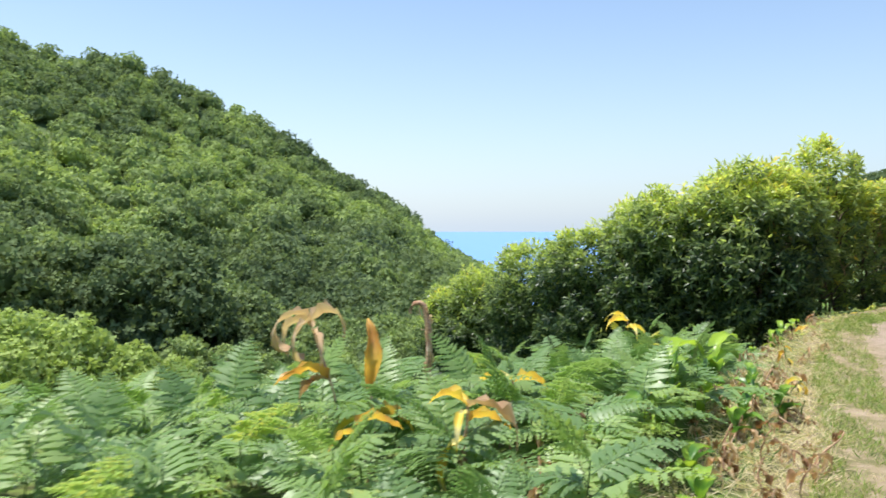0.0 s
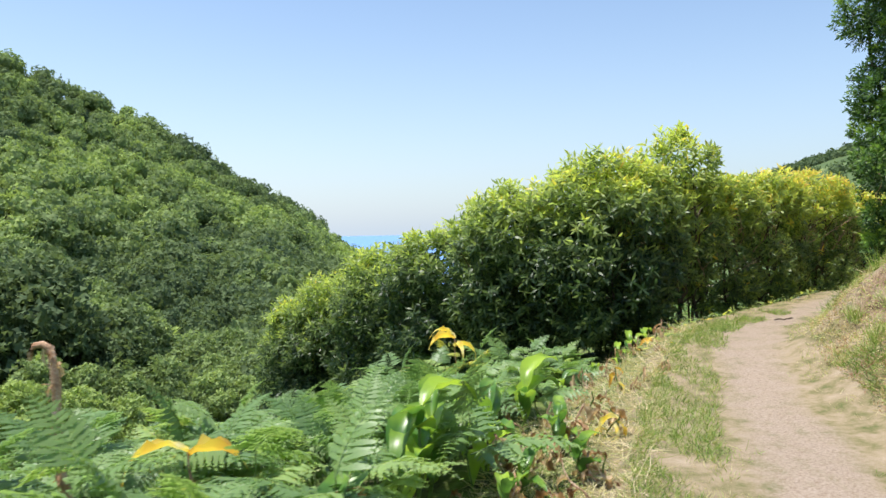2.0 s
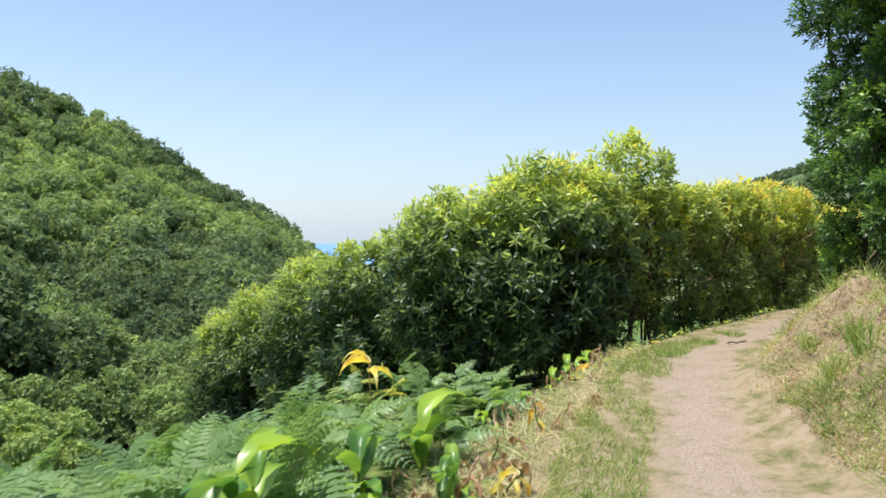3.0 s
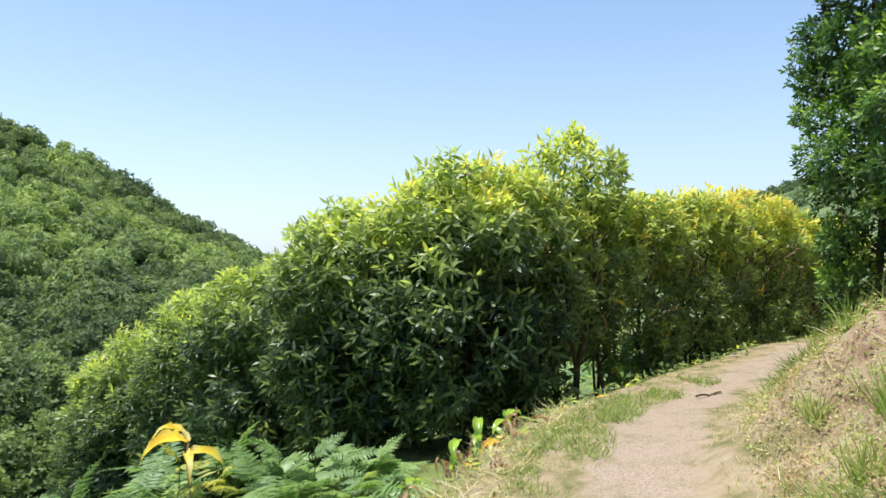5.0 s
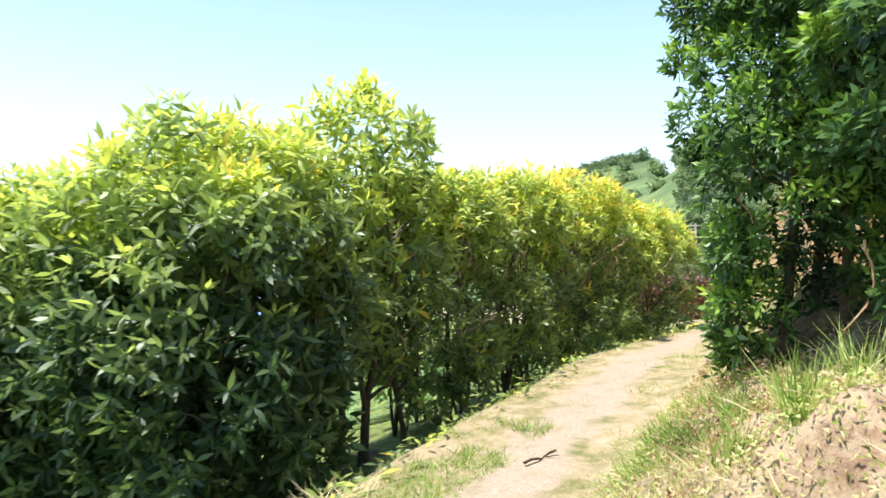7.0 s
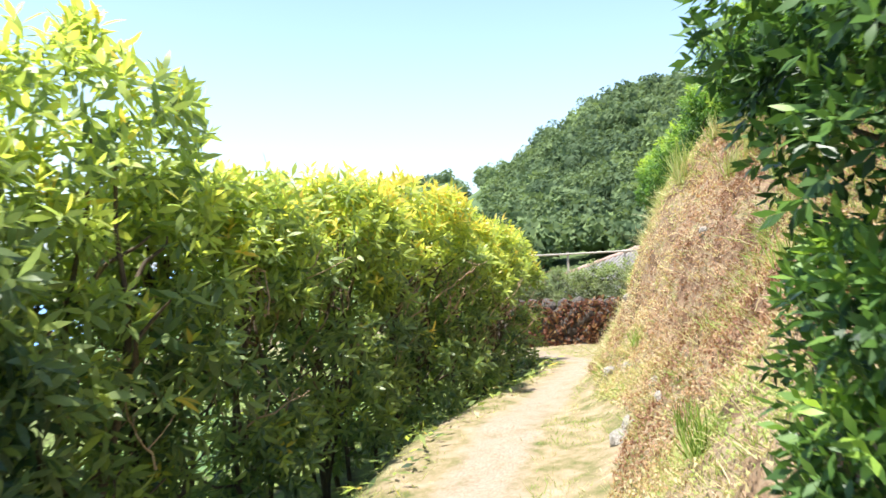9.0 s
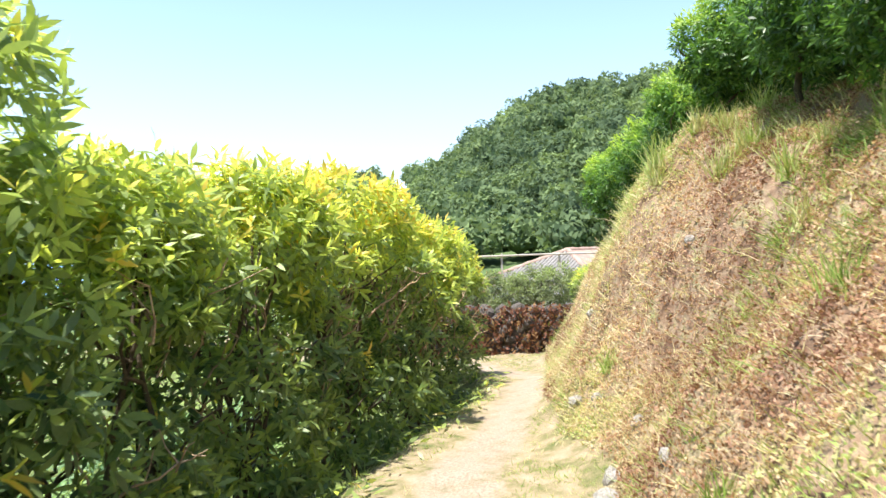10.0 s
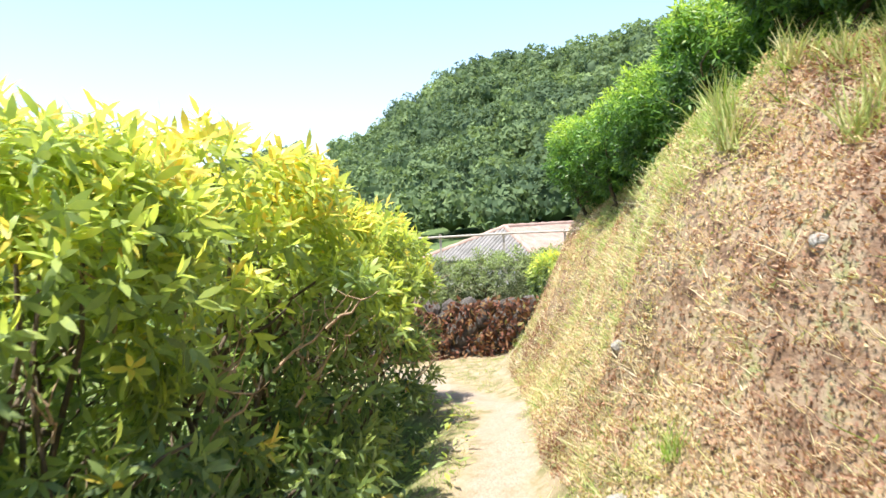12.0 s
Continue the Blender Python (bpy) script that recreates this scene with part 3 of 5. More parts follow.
def shrub(x, y, top, half, young, low, count, sprigs, leaf=0.11, mat=HEDGE, name="hedge_shrub", stems=4, sink=0.75, close=False, bough=0.33, per=24, dark=0.14, stem_r=0.027, twigs=0, rim=(0.32, 0.85)):
    """A shrub: stems from the ground, leafy whorls on rounded boughs, short shoots on top."""
    base = float(land(x, y))
    h = top - base
    root = new(name)
    root.location = (x, y, base)
    zc, rz = h * (0.5 + low / 2), h * (0.5 - low / 2)
    dirs = unit(sphere_points(count) + rng.normal(0, 0.1, (count, 3)))
    box_ = np.sign(dirs) * np.abs(dirs) ** sink
    rb = bough * rng.uniform(0.7, 1.25, count)
    reach = np.array((half, half, rz)) - 0.75 * bough
    c = box_ * reach * rng.uniform(0.86, 1.06, (count, 1)) + np.array((0, 0, zc))
    rel = c[:, 2] / h
    keep = rng.uniform(0, 1, count) < (np.clip(0.3 + 0.95 * smooth(0.25, 0.6, rel), 0, 1) if low > 0.04 else 1.1)
    c, dirs, rb = c[keep], dirs[keep], rb[keep]
    p, out, up, which = boughs(c, unit(dirs * (1, 1, 0.7)), rb, per)
    rel = p[:, 2] / h
    each = rng.normal(0, 0.07, len(c))[which]
    # tint: young growth plus painted sun on up-facing tops, painted shade lower down
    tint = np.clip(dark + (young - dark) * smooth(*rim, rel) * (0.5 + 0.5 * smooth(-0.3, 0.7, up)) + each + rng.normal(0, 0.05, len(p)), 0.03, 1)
    old = rng.uniform(0, 1, len(p)) < (0.006 if low < 0.05 else 0.02)
    tint[old] = 0.97 if low > 0.05 else 0.8
    # inner leaves take the darkest tint, so the inside looks deeply shaded
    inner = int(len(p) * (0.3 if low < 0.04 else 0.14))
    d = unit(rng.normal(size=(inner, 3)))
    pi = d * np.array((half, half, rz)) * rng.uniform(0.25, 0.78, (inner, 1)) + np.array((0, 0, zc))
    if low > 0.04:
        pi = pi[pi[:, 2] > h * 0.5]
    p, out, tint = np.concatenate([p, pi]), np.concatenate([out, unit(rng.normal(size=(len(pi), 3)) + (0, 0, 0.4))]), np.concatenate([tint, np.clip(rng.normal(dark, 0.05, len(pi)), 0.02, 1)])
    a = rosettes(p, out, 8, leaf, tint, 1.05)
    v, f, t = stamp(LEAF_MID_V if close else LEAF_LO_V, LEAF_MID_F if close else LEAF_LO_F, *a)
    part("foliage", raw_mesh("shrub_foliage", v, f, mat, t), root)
    for k in range(stems):
        ang = k * 2.2 + x * 1.3
        foot = np.array((math.cos(ang) * 0.45 * half, math.sin(ang) * 0.45 * half, -0.15))
        tip = np.array((math.cos(ang + 0.5) * 0.6 * half, math.sin(ang + 0.5) * 0.6 * half, h * 0.8))
        pts, rad = twisty(foot, tip, stem_r * (1.0 - 0.1 * (k % 4)), 0.008, k + x, 8, 0.09)
        paths = [(pts, rad)]
        for q in range(4):
            a0 = pts[2 + q]
            dirn = np.array((math.cos(ang * 3 + q * 2.1), math.sin(ang * 3 + q * 2.1), 0.9))
            paths.append(twisty(a0, a0 + dirn * 0.5 * half, stem_r * 0.5, 0.005, q, 5, 0.05))
        vv, ff = tubes(paths, 5)
        part("stem", raw_mesh("shrub_stem", vv, ff, BARK, soft=True), root)
    if twigs:
        vv, ff = forked_twigs(twigs, half, h * 0.3, h * 0.68, int(x * 31))
        part("twig_tangle", raw_mesh("shrub_twigs", vv, ff, TWIG, soft=True), root, "pale forked twigs left by trimming", kind="stuff")
    kind = 0 if young < 0.69 else (1 if young < 0.83 else 2)
    for k in range(sprigs):
        ang, rr = rng.uniform(0, 6.28), half * rng.uniform(0, 0.7)
        z = zc + rz * math.sqrt(max(0.05, 1 - (rr / half) ** 2)) * 0.97 - 0.12
        part("leafy_shoot", SPRIGS[kind][k % 3], root, m=pose(rr * math.cos(ang), rr * math.sin(ang), z, rng.normal(0, 14), rng.normal(0, 14), rng.uniform(0, 360)) @ Matrix.Scale(rng.uniform(0.8, 1.25), 4))
    return root


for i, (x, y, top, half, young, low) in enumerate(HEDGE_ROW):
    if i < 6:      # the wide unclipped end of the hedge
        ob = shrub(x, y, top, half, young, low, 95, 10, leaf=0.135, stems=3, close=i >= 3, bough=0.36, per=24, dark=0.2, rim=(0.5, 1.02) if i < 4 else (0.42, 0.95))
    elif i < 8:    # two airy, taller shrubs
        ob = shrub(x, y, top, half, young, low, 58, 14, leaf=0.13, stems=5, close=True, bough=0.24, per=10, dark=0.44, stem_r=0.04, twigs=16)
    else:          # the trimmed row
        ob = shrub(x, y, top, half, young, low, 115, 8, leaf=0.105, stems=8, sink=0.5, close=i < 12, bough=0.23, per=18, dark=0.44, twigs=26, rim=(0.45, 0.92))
    tagged(ob, "tall unclipped hedge shrub with glossy dark leaves and pale shoots" if i < 8 else "trimmed hedge shrub with yellow young leaves over thin bare stems", "shrub", group="hedge beside the path")

# ---- the dark trees on the bank ----
def column_tree(x, y, radius, height, count, lean, low, waist):
    base = float(land(x, y))
    root = new("evergreen_tree")
    root.location = (x, y, base)
    z = rng.uniform(low, height, count)
    ang = rng.uniform(0, 6.28, count)
    wide = radius * (0.78 + 0.3 * np.sin(z * 2.3 + x) * np.sin(ang * 2 + z)) * np.interp(z, (low, 1.3, height * 0.6, height), (waist, 1.0, 1.1, 0.35))
    away = np.stack([np.cos(ang), np.sin(ang), 0.1 + 0 * ang], -1)
    c = away * wide[:, None] * (1, 1, 0) + np.stack([lean[0] * z, lean[1] * z, z], -1)
    far_side = 0.5 - 0.5 * np.cos(ang - 2.2)
    ragged = z > low + 0.08 + 0.3 * far_side + 0.12 * np.sin(ang * 5 + x)
    c, away = c[ragged], away[ragged]
    p, out, up, which = boughs(c, away, 0.2 * rng.uniform(0.6, 1.3, len(c)), 40)
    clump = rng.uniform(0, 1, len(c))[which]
    # sunlit clumps are put into the tint: upper sides of boughs are paler
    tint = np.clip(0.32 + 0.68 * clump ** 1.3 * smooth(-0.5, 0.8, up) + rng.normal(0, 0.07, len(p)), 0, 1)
    # very dark inner leaves paint the shade within the crown
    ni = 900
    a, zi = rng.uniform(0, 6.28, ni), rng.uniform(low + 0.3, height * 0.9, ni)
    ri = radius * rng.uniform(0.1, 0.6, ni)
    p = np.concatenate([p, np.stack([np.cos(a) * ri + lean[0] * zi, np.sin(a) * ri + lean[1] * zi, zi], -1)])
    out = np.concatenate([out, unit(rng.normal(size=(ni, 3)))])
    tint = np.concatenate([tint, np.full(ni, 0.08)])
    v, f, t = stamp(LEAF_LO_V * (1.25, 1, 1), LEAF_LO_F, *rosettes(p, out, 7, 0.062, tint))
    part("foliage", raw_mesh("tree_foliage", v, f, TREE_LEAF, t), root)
    for k in range(3):
        a = k * 2.1 + 0.4
        foot = (0.12 * math.cos(a), 0.12 * math.sin(a), -0.15)
        tip = (0.3 * math.cos(a) + lean[0] * height * 0.85, 0.3 * math.sin(a) + lean[1] * height * 0.85, height * 0.85)
        pts, rad = twisty(foot, tip, 0.026, 0.009, k, 12, 0.15)
        paths = [(pts, rad)]
        for q in range(7):
            b = q * 2.4 + k
            o = pts[2 + q]
            paths.append(twisty(o, o + np.array((math.cos(b), math.sin(b), 0.7)) * radius * 0.75, 0.015, 0.004, q, 5, 0.06))
        vv, ff = tubes(paths, 6)
        part("trunk", raw_mesh("tree_trunk", vv, ff, BARK, soft=True), root)
    for k in range(3):
        a = 2.2 + 0.9 * k
        o = np.array((math.cos(a) * radius * 0.72, math.sin(a) * radius * 0.72, 0.35 + 0.55 * k))
        pts, rad = twisty(o, o + np.array((0.06 * math.sin(k * 3), 0.06 * math.cos(k * 2), -0.4 + 0.05 * k)), 0.005, 0.003, k, 9, 0.04)
        vv, ff = tubes([(pts, rad)], 5)
        part("vine", raw_mesh("tree_vine", vv, ff, STALK, soft=True), root)
    return tagged(root, "dense dark evergreen tree growing on the bank", "tree", group="evergreens on the bank")


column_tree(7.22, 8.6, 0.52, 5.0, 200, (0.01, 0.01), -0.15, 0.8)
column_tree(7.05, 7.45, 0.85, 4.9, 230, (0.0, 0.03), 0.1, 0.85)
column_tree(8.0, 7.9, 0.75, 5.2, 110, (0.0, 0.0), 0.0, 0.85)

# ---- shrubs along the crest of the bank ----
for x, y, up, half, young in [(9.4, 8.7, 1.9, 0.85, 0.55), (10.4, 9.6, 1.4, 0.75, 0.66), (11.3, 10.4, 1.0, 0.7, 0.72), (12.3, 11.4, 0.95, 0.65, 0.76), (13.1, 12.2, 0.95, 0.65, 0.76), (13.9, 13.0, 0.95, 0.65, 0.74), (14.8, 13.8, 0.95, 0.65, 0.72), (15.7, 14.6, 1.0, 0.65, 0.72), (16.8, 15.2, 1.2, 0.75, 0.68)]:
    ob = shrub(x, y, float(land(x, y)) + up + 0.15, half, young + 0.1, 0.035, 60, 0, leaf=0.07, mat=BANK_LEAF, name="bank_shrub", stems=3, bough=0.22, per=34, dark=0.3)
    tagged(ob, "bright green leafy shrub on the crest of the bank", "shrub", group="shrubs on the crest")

# ---- ferns ----
def frond_mesh(name, length, pairs, fine, seed, tint):
    """A bracken frond along +y: a stalk with feathered side leaflets that shorten to the tip."""
    g = np.random.default_rng(seed)
    pl, dr, nm, sz, tn, spine = [], [], [], [], [], []
    u = np.linspace(0.08, 0.98, pairs)
    arch = lambda q: np.array((0.03 * math.sin(3 * q + seed), q, 0.22 * q - 0.42 * q * q)) * length
    for q in u:
        lp = length * 0.46 * (1 - q) ** 0.85 * (0.75 + 0.25 * min(1, q / 0.2)) + 0.02 * length
        for side in (-1, 1):
            o = arch(q)
            way = unit(np.array((side * 1.0, 0.42 + g.normal(0, 0.08), -0.12 + g.normal(0, 0.1))))
            if fine:
                spine.append((o, way, lp))
                k = max(3, int(8 * lp / (length * 0.46)) + 1)
                for w in np.linspace(0.06, 0.95, k):
                    b = o + way * lp * w - np.array((0, 0, 0.12 * lp * w * w))
                    lw = lp * 0.24 * (1 - w) ** 0.7 + 0.014 * length
                    for s2 in (-1, 1):
                        pl.append(b)
                        dr.append(way * 0.75 + s2 * np.array((0.0, 1.0, 0.1)) + g.normal(0, 0.08, 3))
                        nm.append((g.normal(0, 0.25), g.normal(0, 0.25), 1))
                        sz.append((lp / k * 4.2, lw, lw))
                        tn.append(tint + g.normal(0, 0.06))
            else:
                pl.append(o)
                dr.append(way)
                nm.append((0, 0, 1))
                sz.append((lp * 0.85, lp, lp))
                tn.append(tint + g.normal(0, 0.06))
    shape = (np.array([(0.13, 0, 0), (-0.13, 0, 0), (0, 1, -0.1)]), np.array([(0, 2, 1)])) if fine else (LEAF_LO_V, LEAF_LO_F)
    v, f, t = stamp(*shape, np.array(pl), np.array(dr), np.array(nm, float), np.array(sz), np.clip(tn, 0, 1))
    if fine:
        lp = np.array([q[2] for q in spine])
        v2, f2, t2 = stamp(LEAF_LO_V * (1, 1, 2.5), LEAF_LO_F, np.array([q[0] for q in spine]), np.array([q[1] for q in spine]), np.tile((0, 0, 1.0), (len(spine), 1)), np.stack([lp * 0.75, lp, lp], -1), np.full(len(spine), tint - 0.05))
        v, f, t = np.concatenate([v, v2]), np.concatenate([f, f2 + len(v)]), np.concatenate([t, t2])
    sv, sf = tubes([(np.array([arch(q) for q in np.linspace(0, 1, 7)]), np.linspace(0.004, 0.0015, 7))], 3)
    sf = np.concatenate([sf[:, (0, 1, 2)], sf[:, (0, 2, 3)]])
    return raw_mesh(name, np.concatenate([v, sv]), np.concatenate([f, sf + len(v)]), FERN, np.concatenate([t, np.full(len(sv), 0.35)]))


FRONDS = [frond_mesh("frond", 0.6, 13, True, k, 0.5 + 0.07 * k) for k in range(4)]
OLD_FROND = frond_mesh("frond", 0.55, 12, True, 9, 0.95)
stem_v, stem_f = tubes([twisty((0, 0, -0.1), (0, 0, 1.0), 0.007, 0.003, 1.0, 6, 0.02)], 5)
FERN_STEM = raw_mesh("fern_stem", stem_v, stem_f, GREEN_STALK, soft=True)


def fern(x, y, tall, size=1.0, old=False):
    root = new("bracken_fern")
    root.location = (x, y, float(land(x, y)))
    part("stalk", FERN_STEM, root, m=Matrix.Diagonal((1, 1, tall, 1)))
    turn = rng.uniform(0, 360)
    for k in range(6):
        up = tall * (0.5 + 0.1 * k)
        tilt = rng.normal(14, 10) + (35 if k == 5 else 0)
        part("frond", OLD_FROND if old else FRONDS[(k + int(turn)) % 4], root, m=pose(0, 0, up, 0, 0, turn + 180 * (k % 2) + 65 * (k // 2) + rng.normal(0, 14)) @ pose(0, 0, 0, tilt, rng.normal(0, 10), 0) @ Matrix.Scale(size * rng.uniform(0.75, 1.2) * (1.0 - 0.07 * k), 4))
    return tagged(root, "yellowing bracken fern at the path's edge" if old else "green bracken fern with feathered fronds", "fern", group="bracken beside the path")


def fern_spots(x0, x1, y0, y1, step, seed):
    g = np.random.default_rng(seed)
    out = []
    for x in np.arange(x0, x1, step):
        for y in np.arange(y0, y1, step):
            q = np.array((x, y)) + g.uniform(-0.45, 0.45, 2) * step
            d, _ = beside(q[:1], q[1:], EDGE)
            away = min(math.hypot((q[0] - hx) / hw, (q[1] - hy) / hw) for hx, hy, _, hw, _, _ in HEDGE_ROW)
            if d[0] > 0.55 and away > 1.1:
                out.append((q[0], q[1], d[0]))
    return out


near_ferns = fern_spots(-5.6, 4.2, 2.2, 11.0, 0.53, 3)
for x, y, d in near_ferns:
    if (y > 8 and d < 1.0) or (y > 10 and d < 3) or (y > 6 and d < 1.0 and rng.uniform() < 0.5):
        continue
    fern(x, y, float(np.interp(y, (5, 7, 9), (0.62, 0.45, 0.22 + 0.06 * min(d, 4)))) * rng.uniform(0.88, 1.12) * min(1.0, 0.65 + 0.2 * d), 1.0 if y < 7.5 else 0.8)
for x, y, top, old in ((2.35, 9.75, 0.12, True), (2.7, 9.45, 0.1, True), (2.75, 9.7, 0.14, False), (3.05, 9.6, 0.14, False), (3.3, 9.55, 0.12, False), (2.9, 9.2, 0.08, False), (2.2, 9.3, 0.05, False), (1.8, 9.2, 0.0, False), (3.5, 9.75, 0.08, False)):
    fern(x, y, top - float(land(x, y)), 0.75, old)

far = [q for q in fern_spots(-12, 13, 1.5, 21, 0.85, 4) if (q[0] < -5.6 or q[1] > 11.0) and q[2] > (2.3 if q[0] > 6.5 else 3.4)]
LO = frond_mesh("low_frond", 0.6, 13, False, 5, 0.55)
lo_v = np.array([v.co[:] for v in LO.vertices])
lo_f = np.array([p.vertices[:] for p in LO.polygons])
pl, dr, nm, sz = [], [], [], []
for x, y, d in far:
    z = float(land(x, y))
    for k in range(5):
        a = rng.uniform(0, 6.28)
        pl.append((x, y, z + rng.uniform(0.25, 0.6)))
        dr.append((math.cos(a), math.sin(a), rng.uniform(0.05, 0.5)))
        nm.append((rng.normal(0, 0.15), rng.normal(0, 0.15), 1))
        sz.append(rng.uniform(0.9, 1.35))
v, f, t = stamp(lo_v, lo_f, np.array(pl), np.array(dr), np.array(nm), np.array(sz), np.clip(rng.normal(0.5, 0.15, len(pl)), 0, 1))
tagged(new("bracken", raw_mesh("bracken", v, f, FERN, t)), "bracken covering the slope below the path", "bracken", kind="stuff")
bpy.data.meshes.remove(LO)


# ---- broad-leaved lily plants, some withered ----
def blade_mesh(name, mat, length, width, droop, curl, tint, seed, seg=9, cross=5):
    """A broad leaf along +y with a folded midrib, drooping and curling at the rim."""
    g = np.random.default_rng(seed)
    u = np.linspace(0, 1, seg)
    w = width * np.sin(np.pi * np.clip(u, 0.03, 0.985) ** 0.8) ** 0.8
    w = w * (1 + max(0, curl - 0.4) * 0.45 * np.sin(u * 17 + seed * 2) * np.sin(u * 29 + seed))
    ang = 0.2 - droop * u ** 1.4
    step = length / (seg - 1)
    y = np.concatenate([[0], np.cumsum(np.cos(ang[1:]) * step)])
    z = np.concatenate([[0], np.cumsum(np.sin(ang[1:]) * step)])
    c = np.linspace(-1, 1, cross)
    X = c[None] * w[:, None] / 2 * (1 - 0.35 * abs(curl) * np.abs(c[None]))
    Z = z[:, None] + np.abs(c)[None] ** 1.3 * w[:, None] * 0.28 * (1 + curl) + (0.06 + 0.12 * max(0, curl - 0.3)) * width * np.sin(u * 19 + seed)[:, None] * c[None] + g.normal(0, 0.005 + 0.006 * max(0, curl), (seg, cross))
    Y = np.repeat(y[:, None], cross, 1)
    X = X + 0.1 * width * np.sin(u * 5 + seed)[:, None]
    v = np.stack([X, Y, Z], -1).reshape(-1, 3)
    i = np.arange(seg * cross).reshape(seg, cross)
    f = np.stack([i[:-1, :-1], i[:-1, 1:], i[1:, 1:], i[1:, :-1]], -1).reshape(-1, 4)
    t = np.repeat(np.clip(tint + g.normal(0, 0.08, seg) + 0.15 * np.sin(u * 9 + seed), 0, 1), cross)
    return raw_mesh(name, v, f, mat, t, soft=True)


GREEN_LEAVES = [blade_mesh("leaf", BROAD, 0.4 + 0.05 * k, 0.14 + 0.012 * k, 0.9 + 0.35 * k, 0.2, 0.5 + 0.14 * k, 20 + k) for k in range(4)]
YELLOW_LEAVES = [blade_mesh("leaf", YELLOW, 0.32 + 0.05 * k, 0.115, 1.0 + 0.5 * k, 1.0, 0.3 + 0.2 * k, 30 + k) for k in range(4)]
DEAD_LEAVES = [blade_mesh("leaf", DEAD, 0.28 + 0.05 * k, 0.09, 1.2 + 0.8 * k, 1.4, 0.3 + 0.2 * k, 50 + k) for k in range(4)]


def lily(x, y, tall, leaves, label, lean=(0.0, 0.0), stalk=None, thick=0.012, spread=1.0, turn=None):
    """leaves: (share of the stalk's height, turn, tilt, mesh, size)."""
    root = new("lily_plant")
    root.location = (x, y, float(land(x, y)))
    pts, rad = twisty((0, 0, -0.08), (lean[0] * tall, lean[1] * tall, tall), thick, thick * 0.6, x * 7, 9, 0.025)
    if stalk is STALK:
        rad = rad * (1 + 0.35 * np.sin(np.arange(9) * 2.3 + x))
    v, f = tubes([(pts, rad)], 7)
    part("stalk", raw_mesh("lily_stalk", v, f, stalk or GREEN_STALK, soft=True), root)
    for up, az, tilt, me, size in leaves:
        o = [float(np.interp(up, np.linspace(0, 1, 9), pts[:, k])) for k in range(3)]
        part("leaf", me, root, m=pose(*o, 0, 0, az) @ pose(0, 0, 0, tilt, 0, 0) @ Matrix.Scale(size, 4))
    return tagged(root, label, "plant", group="lily plants beside the path")


def green_lily(x, y, tall, n=6, size=1.0):
    lily(x, y, tall, [(0.35 + 0.65 * k / (n - 1), k * 172 + rng.normal(0, 18), rng.uniform(25, 62), GREEN_LEAVES[int(rng.integers(0, 4))], size * rng.uniform(0.75, 1.1)) for k in range(n)],
         "broad-leaved green lily plant among the ferns", (rng.normal(0, 0.1), rng.normal(0, 0.1)))


for x, y, tall in [(1.62, 5.35, 0.6), (1.7, 5.5, 0.5), (0.7, 4.5, 0.3), (1.5, 5.15, 0.36), (2.15, 6.2, 0.32), (2.6, 7.1, 0.3), (1.2, 4.6, 0.26),
                   (3.9, 9.2, 0.3), (4.3, 9.5, 0.35), (4.55, 9.75, 0.35), (4.9, 10.2, 0.4), (3.5, 8.9, 0.3)]:
    green_lily(x, y, tall * (0.6 if y > 8.5 else 1.0), 5, 0.55 if y > 8.5 else 1.0)
for k in range(9):
    s = rng.uniform(18.2, 22.0)
    off = rng.uniform(0.15, 0.85)
    green_lily(np.interp(s, EDGE_RUN, EDGE[:, 0]) - 0.85 * off, np.interp(s, EDGE_RUN, EDGE[:, 1]) + 0.5 * off, rng.uniform(0.1, 0.24), 5, rng.uniform(0.5, 0.75))
for k in range(16):
    s = rng.uniform(17.6, 22.6)
    off = rng.uniform(0.05, 0.8)
    lily(np.interp(s, EDGE_RUN, EDGE[:, 0]) - 0.85 * off, np.interp(s, EDGE_RUN, EDGE[:, 1]) + 0.5 * off, rng.uniform(0.1, 0.28), [(rng.uniform(0.3, 1), rng.uniform(0, 360), rng.uniform(-60, 0), DEAD_LEAVES[q], rng.uniform(0.5, 0.8)) for q in range(4)],
         "brown withered lily plant at the path's edge", (rng.normal(0, 0.4), rng.normal(0, 0.4)), STALK, 0.011)
# withered ones standing above the ferns
def above(x, y, z):
    return z - float(land(x, y))


